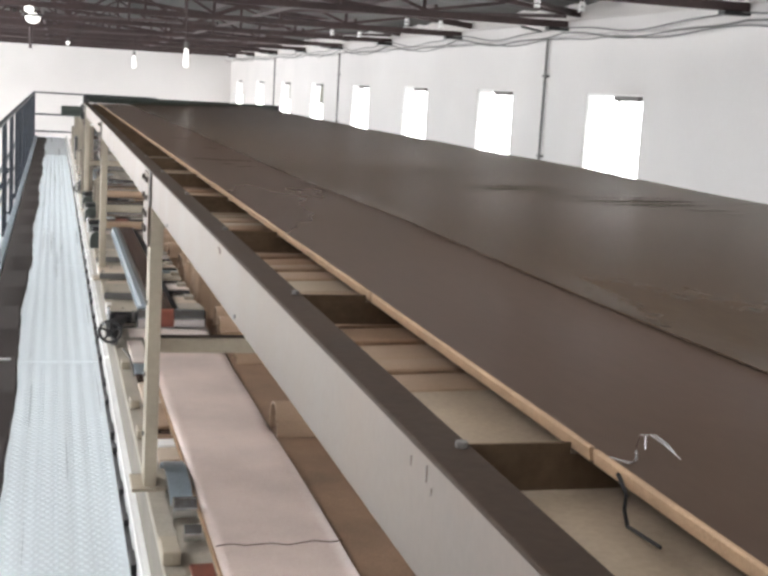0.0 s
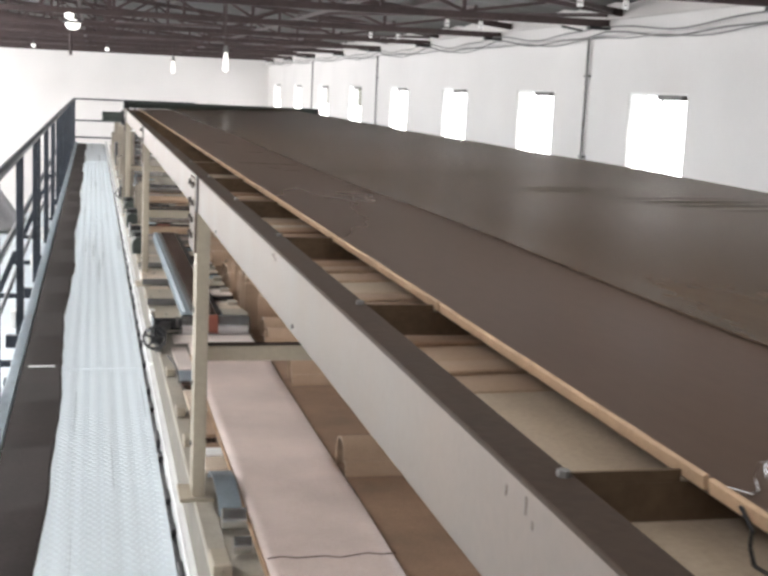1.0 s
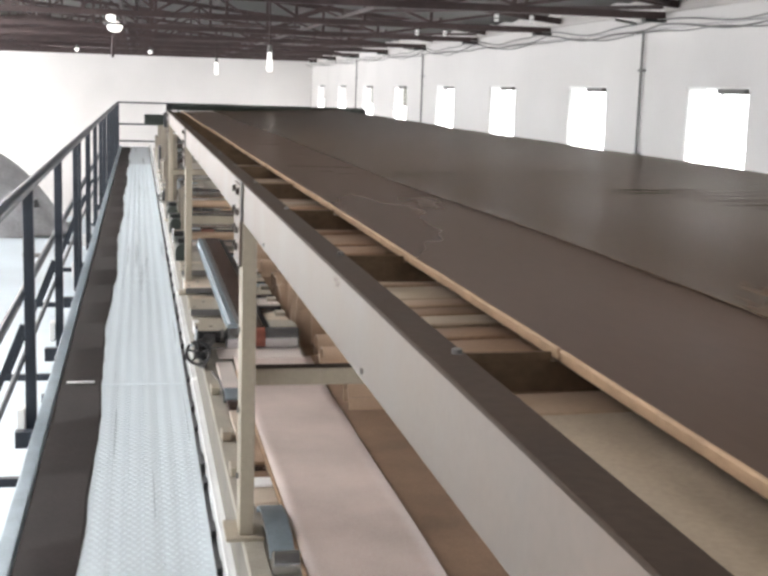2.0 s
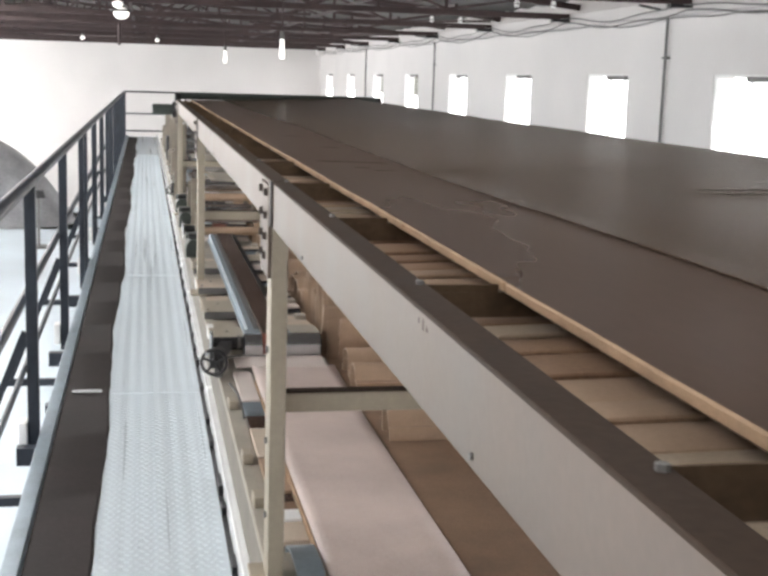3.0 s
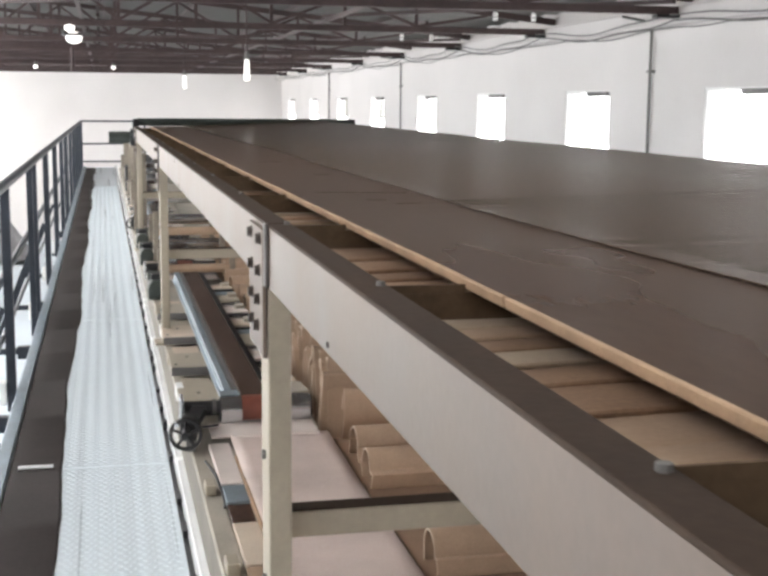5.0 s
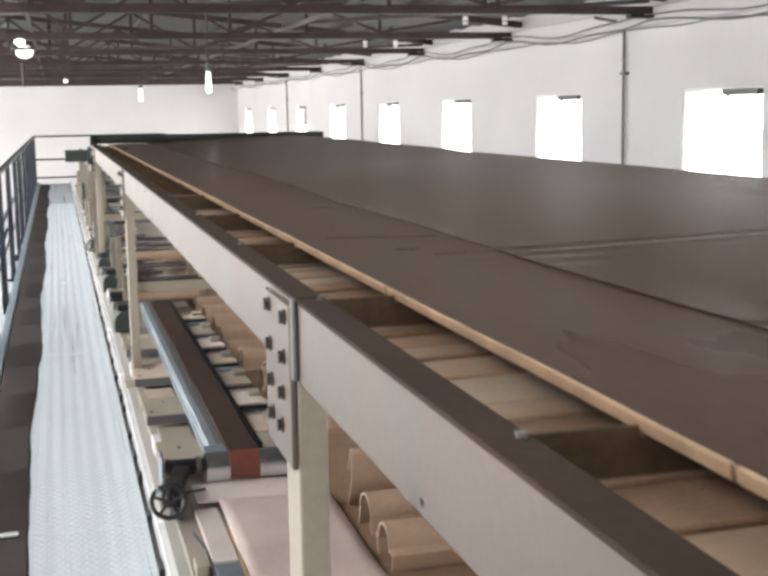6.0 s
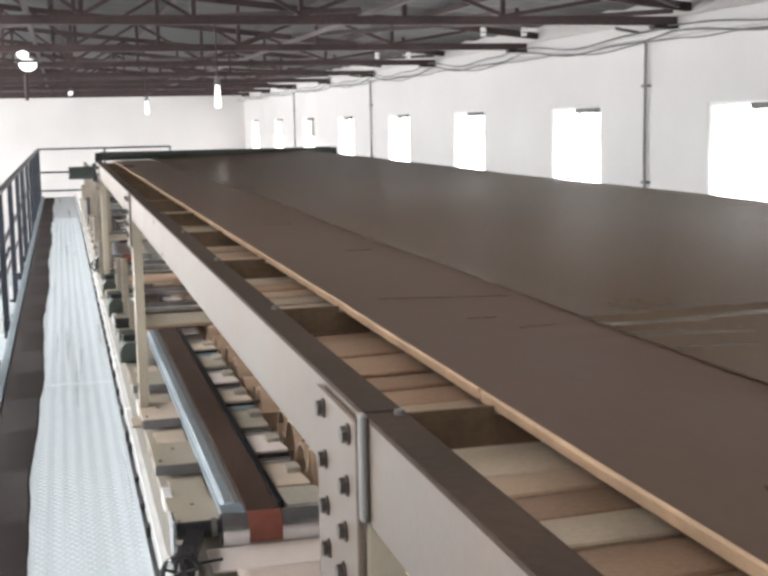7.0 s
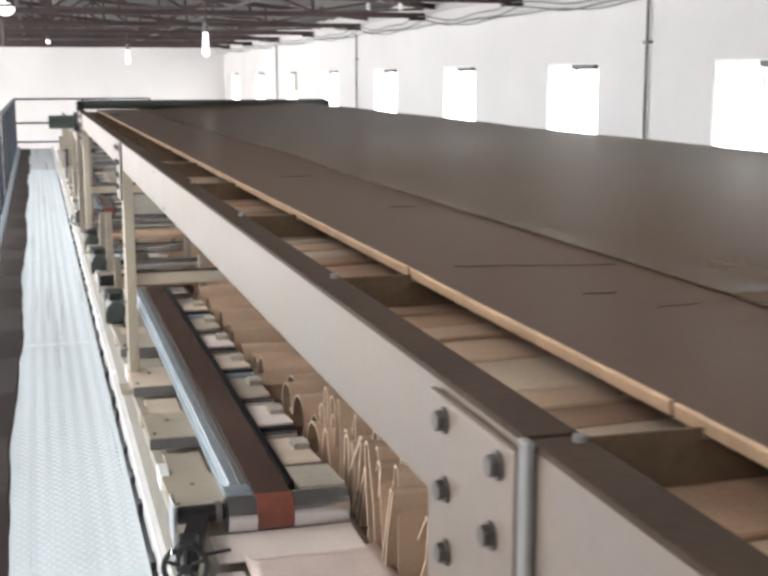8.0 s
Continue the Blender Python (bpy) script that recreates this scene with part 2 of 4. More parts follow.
# ---- hall ----
def build_hall():
    solid("ground", box(-400, 400, -400, 400, FLOOR - 0.4, FLOOR - 0.15), GROUNDM, "pale concrete yard round the hall", "ground", kind="structure")
    solid("floor", box(X_L, X_R, Y_N, Y_F, FLOOR - 0.14, FLOOR), CONCRETE, "pale blue-grey painted hall floor, glossy", "floor", kind="structure")
    solid("wall_far", box(X_L - 0.3, X_R + 0.3, Y_F, Y_F + 0.3, FLOOR - 0.14, 4.0), PLASTER, "white plastered end wall of the hall", "wall", kind="structure")
    solid("wall_near", box(X_L - 0.3, X_R + 0.3, Y_N - 0.3, Y_N, FLOOR - 0.14, 4.0), PLASTER, "white plastered end wall of the hall", "wall", kind="structure")

    def pierced(name, x0, x1, holes, z0, z1, top):
        bm, last = bmesh.new(), Y_N
        for a, b, lo, hi in holes:
            bm_box(bm, x0, x1, last, a, FLOOR - 0.14, top)
            bm_box(bm, x0, x1, a, b, FLOOR - 0.14, lo)
            bm_box(bm, x0, x1, a, b, hi, top)
            last = b
        bm_box(bm, x0, x1, last, Y_F, FLOOR - 0.14, top)
        solid(name, bm, PLASTER, "white plastered wall with tall windows", "wall", kind="structure")

    pierced("wall_right", X_R, X_R + 0.24, [(w - 0.72, w + 0.72, -0.1, 1.71) for w in WIN_R], -0.1, 1.71, 2.8)
    # unseen left wall, its openings added for the fill lamps
    pierced("wall_left", X_L - 0.24, X_L, [(w - 1.5, w + 1.5, -1.0, 2.2) for w in UNSEEN_WIN_L] + [(37.4, 41.6, FLOOR, 1.4)], -1, 2.2, 2.8)
    solid("backdrop_right", box(16.0, 16.1, -30, 70, FLOOR - 0.15, 9), OUTSIDE, "bright overexposed outdoors beyond the windows", "backdrop", kind="structure")
    # unseen glowing backdrop, added behind the left openings
    solid("unseen_backdrop_left", box(-26.1, -26, -30, 70, FLOOR - 0.15, 9), OUTSIDE, "bright overexposed outdoors beyond the windows", "backdrop", kind="structure")
    # sheet added to keep the gable dark behind the crowded trusses
    solid("gable_dark_sheet", box(X_L, X_R - 0.17, Y_F - 0.03, Y_F - 0.001, 2.52, 3.72), TRUSS, "maroon-brown sheet added to darken the gable above the white wall", "gable panel", kind="structure")
    # sloping roof sheets, ribbed
    bm = bmesh.new()
    ridge = (X_L + X_R) / 2
    for sgn, xe in ((1, X_R + 0.3), (-1, X_L - 0.3)):
        n = 120
        rows = []
        for i in range(n + 1):
            y = Y_N - 0.3 + (Y_F - Y_N + 0.6) * i / n
            up = 0.035 if i % 2 else 0.0
            rows.append([bm.verts.new((xe, y, 2.74 + up)), bm.verts.new((ridge, y, 3.74 + up))])
        for a, b in zip(rows, rows[1:]):
            bm.faces.new((a[0], b[0], b[1], a[1]))
    ob = solid("ceiling", bm, ROOF, "grey-green ribbed roof sheets over dark trusses", "ceiling", kind="structure")
    so = ob.modifiers.new("thick", "SOLIDIFY")
    so.thickness = 0.05


build_hall()


def build_window(y, w, z0, z1, i):
    t = thing(f"window_{i}", "overexposed white-framed two-sash window", "window", "windows of the long wall", "structure", (X_R, y, 0))
    h = w / 2
    part("window_frame", bm_box(bm_box(bm_box(bm_box(bmesh.new(), 0.012, 0.05, -h, -h + 0.03, z0, z1), 0.012, 0.05, h - 0.03, h, z0, z1), 0.012, 0.05, -h + 0.03, h - 0.03, z1 - 0.03, z1), 0.012, 0.05, -h + 0.03, h - 0.03, z0, z0 + 0.03), WHITE_ST, t)
    part("mullion", box(0.02, 0.045, -0.09, -0.065, z0 + 0.03, z1 - 0.03), WHITE_ST, t)
    for a, b in ((-h + 0.03, -0.09), (-0.065, h - 0.03)):
        g = part("pane", box(0.03, 0.036, a, b, z0 + 0.03, z1 - 0.03), GLASS, t)
        g.visible_shadow = False
    part("blind_box", box(-0.05, 0.01, -h + 0.02, -h + 0.62, z1 - 0.075, z1 - 0.02, bevel=0.008), PIPE, t, "grey box at the head of the window")
    part("window_sill", box(-0.05, 0.01, -h - 0.03, h + 0.03, z0 - 0.04, z0 - 0.002, bevel=0.006), WHITE_ST, t)


# white panels added above the overhead fills, out of view
for rx, ry, rz, rw, rl, power in OVERHEAD_FILLS:
    solid("roof_light", box(rx - rw / 2, rx + rw / 2, ry - rl / 2, ry + rl / 2, rz - 0.09, rz - 0.06), WHITE_ST, "white panel added above an overhead fill lamp, out of view", "roof light", "roof lights", "structure")
for i, wy in enumerate(WIN_R):
    build_window(wy, 1.44, -0.1, 1.71, i + 1)


def build_downpipe(y):
    t = thing("downpipe", "dark grey pipe clipped to the white wall", "pipe", "pipes on the wall")
    x = X_R - 0.035
    part("pipe", bm_path(bmesh.new(), [(x - 0.5, y - 0.35, 2.46), (x - 0.12, y - 0.06, 2.44), (x, y, 2.34), (x, y + 0.01, 1.2), (x, y - 0.01, 0.2), (x, y, FLOOR + 0.02)], 0.016, 10), PIPE, t, smooth=True)
    for z in (1.9, 0.9, -0.5, -2.0):
        part("clip", box(x - 0.02, X_R, y - 0.055, y + 0.055, z - 0.015, z + 0.015), PIPE, t)


for py in (2.0, 14.6, 26.3, 34.42):
    build_downpipe(py)
solid("trim_ring_beam", box(X_R - 0.16, X_R, Y_N, Y_F, 2.36, 2.54, bevel=0.02), PLASTER, "white ring beam along the wall head", "beam", kind="structure")


def build_wall_cable():
    for k, (z, x, sag, r) in enumerate(((2.40, 6.17, 0.09, 0.010), (2.47, 6.10, 0.10, 0.008), (2.35, 6.25, 0.05, 0.007))):
        pts = []
        for i in range(160):
            y = Y_N + 0.2 + (Y_F - Y_N - 0.4) * i / 159
            u = ((y - 13.72) / 3.93) % 1.0
            pts.append((x + 0.03 * math.sin(y * 1.3 + k), y, z - sag * 4 * u * (1 - u) + 0.02 * math.sin(3 * y + k)))
        solid("wall_cable", bm_path(bmesh.new(), pts, r, 6), PIPE, "grey cable sagging along the wall head", "cable", "cables under the roof")


build_wall_cable()

# ---- roof trusses ----
CH_Z = 2.49


def truss_top(x):
    ridge = (X_L + X_R) / 2
    return 2.64 + (3.60 - 2.64) * (1 - abs(x - ridge) / (X_R - ridge))


def build_truss():
    t = thing("roof_truss", "dark maroon steel roof truss of angle bars", "truss", "roof trusses")
    part("bottom_chord", box(X_L + 0.02, X_R - 0.17, -0.04, 0.04, CH_Z - 0.04, CH_Z + 0.04, bevel=0.006), TRUSS, t)
    ridge = (X_L + X_R) / 2
    for xe in (X_L + 0.02, X_R - 0.02):
        part("top_chord", bar((xe, 0, truss_top(xe) - 0.02), (ridge, 0, truss_top(ridge) - 0.02), 0.08, 0.08), TRUSS, t)
    xs = [X_L + 0.3 + 0.95 * i for i in range(19)]
    for i, x in enumerate(xs[:-1]):
        part("vertical", bar((x, 0.03, CH_Z + 0.03), (x, 0.03, truss_top(x) - 0.05), 0.042, 0.042), TRUSS, t)
        a, b = (x, xs[i + 1]) if i % 2 else (xs[i + 1], x)
        part("diagonal", bar((a, -0.02, CH_Z + 0.04), (b, -0.02, truss_top(b) - 0.06), 0.036, 0.036), TRUSS, t)
    part("end_plate", box(X_R - 0.42, X_R - 0.165, -0.06, 0.06, CH_Z - 0.075, CH_Z - 0.041, bevel=0.004), BLACK, t, "dark bearing plate")
    return t


TRUSS_Y = [13.72 + 3.93 * k for k in range(-4, 8)]
first = build_truss()
first.location = (0, TRUSS_Y[0], 0)
for ty in TRUSS_Y[1:]:
    copy_thing(first, pose(0, ty, 0))
for px in [X_L + 0.9 + 1.45 * i for i in range(12)]:
    z = truss_top(px) + 0.05
    solid("purlin", box(px - 0.03, px + 0.03, Y_N, Y_F, z - 0.03, z + 0.05), TRUSS, "dark steel purlin under the roof sheets", "purlin", "purlins")
for px in (-9.0, -5.7, -2.75, 0.2, 3.2):
    solid("tie_bar", box(px - 0.022, px + 0.022, Y_N, Y_F, CH_Z + 0.05, CH_Z + 0.09), TRUSS, "dark steel tie bar along the trusses", "tie bar", "tie bars")
for k, (ya, yb) in enumerate(zip(TRUSS_Y, TRUSS_Y[1:])):
    for xa, xb in ((-2.6, 3.1), (3.2, 6.2), (-8.9, -2.9)):
        if (k % 2) == 0 or xa == 3.2:
            s1, s2 = (xa, xb) if k % 2 else (xb, xa)
            solid("wind_brace", bar((s1, ya + 0.06, CH_Z + 0.1), (s2, yb - 0.06, CH_Z + 0.14), 0.045, 0.045), TRUSS, "dark diagonal wind brace between trusses", "brace", "wind braces")
    for xa in (-6.0, 0.4, 4.6):
        solid("sway_brace", bar((xa, ya + 0.05, CH_Z + 0.1), (xa, yb - 0.05, truss_top(xa) - 0.1), 0.04, 0.04), TRUSS, "dark sloping brace between trusses", "brace", "sway braces")


def build_insulator():
    t = thing("insulator", "small white porcelain insulator under the truss", "insulator", "insulators")
    part("body", bm_rod(rod((0, 0, -0.06), (0, 0, -0.02), 0.03, 12, 0.022), (0, 0, -0.1), (0, 0, -0.07), 0.026, 12), WHITE_ST, t, smooth=True)
    part("pin", rod((0, 0, -0.11), (0, 0, 0.0), 0.008, 8), BLACK, t)
    return t


insulator = build_insulator()
insulator.location = (4.25, TRUSS_Y[0], CH_Z - 0.041)
for ty in TRUSS_Y[:6]:
    for ix in (4.25, 4.65):
        if (ix, ty) != (4.25, TRUSS_Y[0]):
            copy_thing(insulator, pose(ix, ty, CH_Z - 0.041))


def build_pendant(x, y, z, big=False, small=False):
    t = thing("pendant_lamp", "white glass pendant lamp on a thin rod, lit" if not big else "cluster lamp with white glass bulbs, lit", "lamp", "hall lamps", at=(x, y, z))
    part("rod", rod((0, 0, 0.14), (0, 0, CH_Z - z), 0.009, 8), TRUSS, t)
    part("socket", rod((0, 0, 0.06), (0, 0, 0.14), 0.03, 12, 0.018), PIPE, t)
    bm = bmesh.new()
    if big:
        for q, r in (((-0.02, 0, 0.075), 0.065), ((0.03, 0, -0.045), 0.10)):
            bmesh.ops.create_uvsphere(bm, u_segments=16, v_segments=10, radius=r, matrix=Matrix.Translation(q) @ Matrix.Diagonal((1, 1, 0.75, 1)))
        part("rim", bm_ring(bmesh.new(), (0.02, 0, -0.01), 0.125, 0.014, "z"), BLACK, t, "dark rim", smooth=True)
    elif small:
        bmesh.ops.create_uvsphere(bm, u_segments=12, v_segments=8, radius=0.045, matrix=Matrix.Translation((0, 0, 0.03)))
    else:
        bm_rod(bm, (0, 0, -0.11), (0, 0, 0.06), 0.029, 14, 0.02)
        bmesh.ops.create_uvsphere(bm, u_segments=14, v_segments=8, radius=0.029, matrix=Matrix.Translation((0, 0, -0.11)))
    part("bulb", bm, LAMPM, t, smooth=True)
    if big:
        part("hanger", rod((0, 0, -0.45), (0, 0, -0.16), 0.02, 8), TRUSS, t)


build_pendant(1.78, 13.72, 1.87)
build_pendant(1.70, 21.58, 1.89)
build_pendant(0.08, 17.65, 2.35, True)
build_pendant(-0.94, 29.44, 2.25, small=True)
build_pendant(0.685, 29.44, 2.25, small=True)


# ---- walkway ----
WK0, WK1, WKE = -0.035, 0.664, 31.9
JOINTS = [-4.0, -0.2, 3.4, 7.0, 10.6, 14.2, 17.8, 21.4, 25.0, 28.6, 31.9]


def build_walkway():
    t = thing("walkway", "narrow galvanised tread-plate walkway beside the machine", "walkway", kind="structure")
    for a, b in zip(JOINTS, JOINTS[1:]):
        part("plate", box(WK0, WK1, a + 0.004, b - 0.004, -0.012, 0.0), CHECK, t)
    bm = bmesh.new()
    k = 0
    y = 3.2
    while y < 25.0:
        x = WK0 + 0.26 + (0.016 if k % 2 else 0.0)
        while x < WK1 - 0.02:
            s = 1 if (k + int(round(x / 0.032))) % 2 else -1
            dx, dy = 0.011, 0.006
            c = Vector((x, y, 0.0))
            p = [c + Vector((-dx, -s * dy, 0)), c + Vector((s * 0.003, -0.004, 0)), c + Vector((dx, s * dy, 0)), c + Vector((-s * 0.003, 0.004, 0))]
            vs = [bm.verts.new(q) for q in p]
            top = bm.verts.new(c + Vector((0, 0, 0.0034)))
            for a, b in zip(vs, vs[1:] + vs[:1]):
                bm.faces.new((a, b, top))
            x += 0.032
        y += 0.03
        k += 1
    ob = part("tread", bm, CHECK, t)
    ob["kind"] = "stuff"
    for y in [0.8 + 1.8 * i for i in range(-2, 18)]:
        part("bearer", box(WK0 - 0.1, WK1 + 0.02, y - 0.03, y + 0.03, -0.09, -0.014), RAILM, t)
    part("side_channel", box(WK0 - 0.010, WK0 + 0.046, -4, WKE, 0.0005, 0.03, bevel=0.004), BLUE_ST, t)
    for y in [0.0 + 3.6 * i for i in range(-1, 9)]:
        part("leg", box(WK0 - 0.06, WK0 - 0.0, y - 0.03, y + 0.03, FLOOR, -0.1), RAILM, t)


build_walkway()


# dark strip added in place of the shaded, wavy-edged side of the plates
def build_shade_strip():
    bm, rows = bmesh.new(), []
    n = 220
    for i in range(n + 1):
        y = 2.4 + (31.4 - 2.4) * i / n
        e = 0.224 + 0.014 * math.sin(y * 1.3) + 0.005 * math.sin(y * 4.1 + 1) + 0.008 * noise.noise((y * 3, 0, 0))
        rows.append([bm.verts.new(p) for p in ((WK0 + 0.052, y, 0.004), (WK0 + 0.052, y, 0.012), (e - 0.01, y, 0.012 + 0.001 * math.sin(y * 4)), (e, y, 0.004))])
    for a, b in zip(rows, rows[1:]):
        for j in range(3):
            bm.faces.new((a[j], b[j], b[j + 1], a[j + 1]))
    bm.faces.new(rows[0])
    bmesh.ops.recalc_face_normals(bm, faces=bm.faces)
    solid("rubber_mat", bm, SHADEM, "dark strip with wavy edge standing in for shade on the walkway", "mat", smooth=True)
    solid("bright_strip", box(0.05, 0.19, 6.965, 7.0, 0.016, 0.022), KERBW, "thin bright strip across the dark strip", "strip")


build_shade_strip()


def build_railing():
    t = thing("guard_railing", "dark blue-grey tube railing along the walkway", "railing")
    x = -0.075
    ys = [-2.3, -0.15, 2.0, 4.13, 6.34, 8.46, 11.1, 13.1, 15.2, 17.3, 19.4, 21.5, 23.6, 25.7, 27.8, 29.9, 31.9]
    for i, y in enumerate(ys):
        part("post", box(x - 0.024, x + 0.024, y - 0.024, y + 0.024, -0.1, 1.075, bevel=0.004), RAILM, t)
        if i in (6, 10):
            part("post", box(x - 0.02, x + 0.02, y - 0.5, y - 0.46, -0.1, 1.075, bevel=0.004), RAILM, t)
        part("foot_plate", box(x - 0.06, x - 0.026, y - 0.05, y + 0.05, -0.06, 0.06, bevel=0.004), WHITE_ST, t, "pale painted foot plate")
    part("handrail", rod((x, -4, 1.09), (x, 31.9, 1.09), 0.026, 14), RAILM, t, smooth=True)
    part("mid_rail", rod((x - 0.035, -4, 0.59), (x - 0.035, 31.9, 0.59), 0.019, 12), RAILM, t, smooth=True)
    part("low_rail", rod((x - 0.03, -4, 0.3), (x - 0.03, 31.9, 0.3), 0.012, 10), RAILM, t, smooth=True)
    for z in (1.09, 0.56, 0.14):
        part("end_rail", rod((x, 31.9, z), (2.9, 31.9, z), 0.02, 12), RAILM, t, smooth=True)
    for px in (1.4, 2.9):
        part("end_post", box(px - 0.02, px + 0.02, 31.88, 31.92, FLOOR, 1.09, bevel=0.004), RAILM, t)
    for y in ys[3:9]:
        part("stay", bar((x - 0.03, y, 0.45), (x - 0.32, y, -0.28), 0.03, 0.03), RAILM, t)
        part("outrigger", box(x - 0.36, x - 0.02, y - 0.02, y + 0.02, -0.32, -0.28), RAILM, t)


build_railing()
# black strip put in for the shade in the gap beside the plates
solid("edge_gap_shade", box(0.6655, 0.685, -4, 31.9, -0.05, -0.012), BLACK, "black strip standing in for the shaded gap along the walkway edge", "seal", kind="structure")
solid("kerb_angle", bm_box(box(0.686, 0.697, -4, 31.9, -0.02, 0.06, bevel=0.003), 0.697, 0.7155, -4, 31.9, 0.046, 0.06), KERBW, "white painted steel angle edging the walkway", "edging", kind="structure")

# ---- bridge frame ----
POSTS = [-0.3, 4.035, 8.335, 12.63]
BX, BZ0, BZ1 = 0.706, 1.179, 1.286
LIPS = [4.035 + 0.745 * k for k in range(-8, 13)]
DECK_E = 13.45



def prism(profile, x0, x1, bm=None):
    """A closed profile in y and z drawn out along x."""
    bm = bm or bmesh.new()
    a = [bm.verts.new((x0, y, z)) for y, z in profile]
    b = [bm.verts.new((x1, y, z)) for y, z in profile]
    n = len(profile)
    for i in range(n):
        bm.faces.new((a[i], a[(i + 1) % n], b[(i + 1) % n], b[i]))
    bm.faces.new(a[::-1])
    bm.faces.new(b)
    bmesh.ops.recalc_face_normals(bm, faces=bm.faces)
    return bm


def build_bridge():
    t = thing("bridge_frame", "cream enamelled steel bridge frame with bolted posts", "machine frame")
    ends = [-2.5] + POSTS[1:] + [DECK_E]
    for a, b in zip(ends, ends[1:]):
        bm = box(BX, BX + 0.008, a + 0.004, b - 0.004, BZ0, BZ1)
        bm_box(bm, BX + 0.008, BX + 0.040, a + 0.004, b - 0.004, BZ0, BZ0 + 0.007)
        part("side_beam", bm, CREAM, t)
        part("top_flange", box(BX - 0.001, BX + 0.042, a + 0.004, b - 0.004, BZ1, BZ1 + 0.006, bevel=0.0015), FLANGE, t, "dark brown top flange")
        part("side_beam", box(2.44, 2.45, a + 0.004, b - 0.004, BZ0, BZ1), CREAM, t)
    part("slider_bed", box(BX + 0.042, 2.438, -2.5, DECK_E, BZ0 - 0.004, BZ0 + 0.004), FLANGE, t, "dark steel slider bed")
    for y in LIPS:
        part("cross_bar", box(BX + 0.036, 2.438, y - 0.0015, y + 0.0015, 1.2455, 1.278), BARM, t, "dark brown cross bar")
        part("cross_strip", box(BX + 0.043, 0.8465, y - 0.0015, y + 0.0015, 1.2782, 1.2885), BARM, t, "dark brown cross bar")
        k = rod((0.738, y - 0.02, BZ1 + 0.006), (0.738, y - 0.02, BZ1 + 0.0115), 0.0055, 6)
        part("bolt", k, PIPE, t, "dull hexagon bolt")
    bolt = finish(bm_rod(bm_rod(bmesh.new(), (0, 0, 0), (-0.0025, 0, 0), 0.0115, 14), (-0.0025, 0, 0), (-0.009, 0, 0), 0.009, 6), "bolt", BOLTM)
    for y in POSTS:
        for xa, xb in ((0.6965, 0.748), (2.40, 2.455)):
            xt = 0.7055 if xa < 1 else xa
            post = box(xt, xb, y, y + 0.1, 0.25, BZ0 - 0.001, bevel=0.004)
            part("post", post, CREAM_DARK, t)
            if xa < 1:
                for z in (0.86, 0.62, 0.42):
                    part("bolt", rod((xt - 0.007, y + 0.045, z), (xt, y + 0.045, z), 0.009, 6), PIPE, t, "dark steel bolt head")
            part("foot", box(xa - 0.03, xb + 0.03, y - 0.02, y + 0.14, 0.238, 0.25, bevel=0.002), CREAM_DARK, t)
        part("cross_member", box(0.750, 2.398, y + 0.06, y + 0.12, 0.688, 0.738, bevel=0.004), CREAM_DARK, t)
        # dusty brown strip, also put in for the open channel's shaded inside
        part("channel_dust_dark", box(0.754, 2.394, y + 0.066, y + 0.114, 0.7382, 0.7402), FLANGE, t, "brown dust strip, also standing in for the channel's dark inside")
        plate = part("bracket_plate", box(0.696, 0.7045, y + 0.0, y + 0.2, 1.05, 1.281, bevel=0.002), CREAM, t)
        for i, z in enumerate((1.263, 1.204, 1.150, 1.100)):
            for dy, dz in ((0.03 + 0.012 * i, 0.0), (0.155 - 0.004 * i, 0.0)):
                b = part("bolt", bolt, None, plate, "dark steel bolt head")
                b.location = (0.696, y + dy, z + dz)
        part("gusset", box(0.6975, 0.7055, y - 0.02, y - 0.001, 1.180, 1.294, bevel=0.003), PIPE, t, "grey joint strip")
    for y in (POSTS[1] - 0.6, POSTS[1] - 1.9, POSTS[2] - 1.7):
        part("rivet", rod((BX - 0.003, y, BZ0 + 0.012), (BX, y, BZ0 + 0.012), 0.004, 8), PIPE, t)
    return t


bridge = build_bridge()


def build_streaks():
    rnd = random.Random(8)
    for y0 in (1.0, 2.34, 6.9):
        for i in range(3):
            y, h = y0 + rnd.uniform(0, 0.11), rnd.uniform(0.008, 0.03)
            z = BZ1 - rnd.uniform(0.004, 0.02)
            part("rust_streak", box(BX - 0.0006, BX + 0.0002, y, y + rnd.uniform(0.0006, 0.0012), z - h * 0.5, z), BELT, bridge, "dark rust drip")


build_streaks()


def seam_x(y):
    return 1.194 - 0.006 * max(0.0, min(5.0, y)) + 0.006 * math.sin(y * 1.1) + 0.004 * math.sin(y * 2.7)


WAVES = [(1.86, 3.05, 0.30, 0.10, 0.0025), (1.78, 3.75, 0.3, 0.10, 0.003), (1.68, 4.36, 0.36, 0.16, 0.005), (1.66, 5.26, 0.3, 0.14, 0.005), (1.72, 5.95, 0.3, 0.08, 0.0025), (1.95, 6.7, 0.3, 0.1, 0.0025), (1.27, 4.45, 0.16, 0.05, 0.004), (1.30, 3.62, 0.12, 0.05, 0.003), (1.7, 7.6, 0.4, 0.1, 0.0025), (1.95, 3.3, 0.4, 0.12, 0.003), (1.9, 9.0, 0.4, 0.15, 0.0025)]


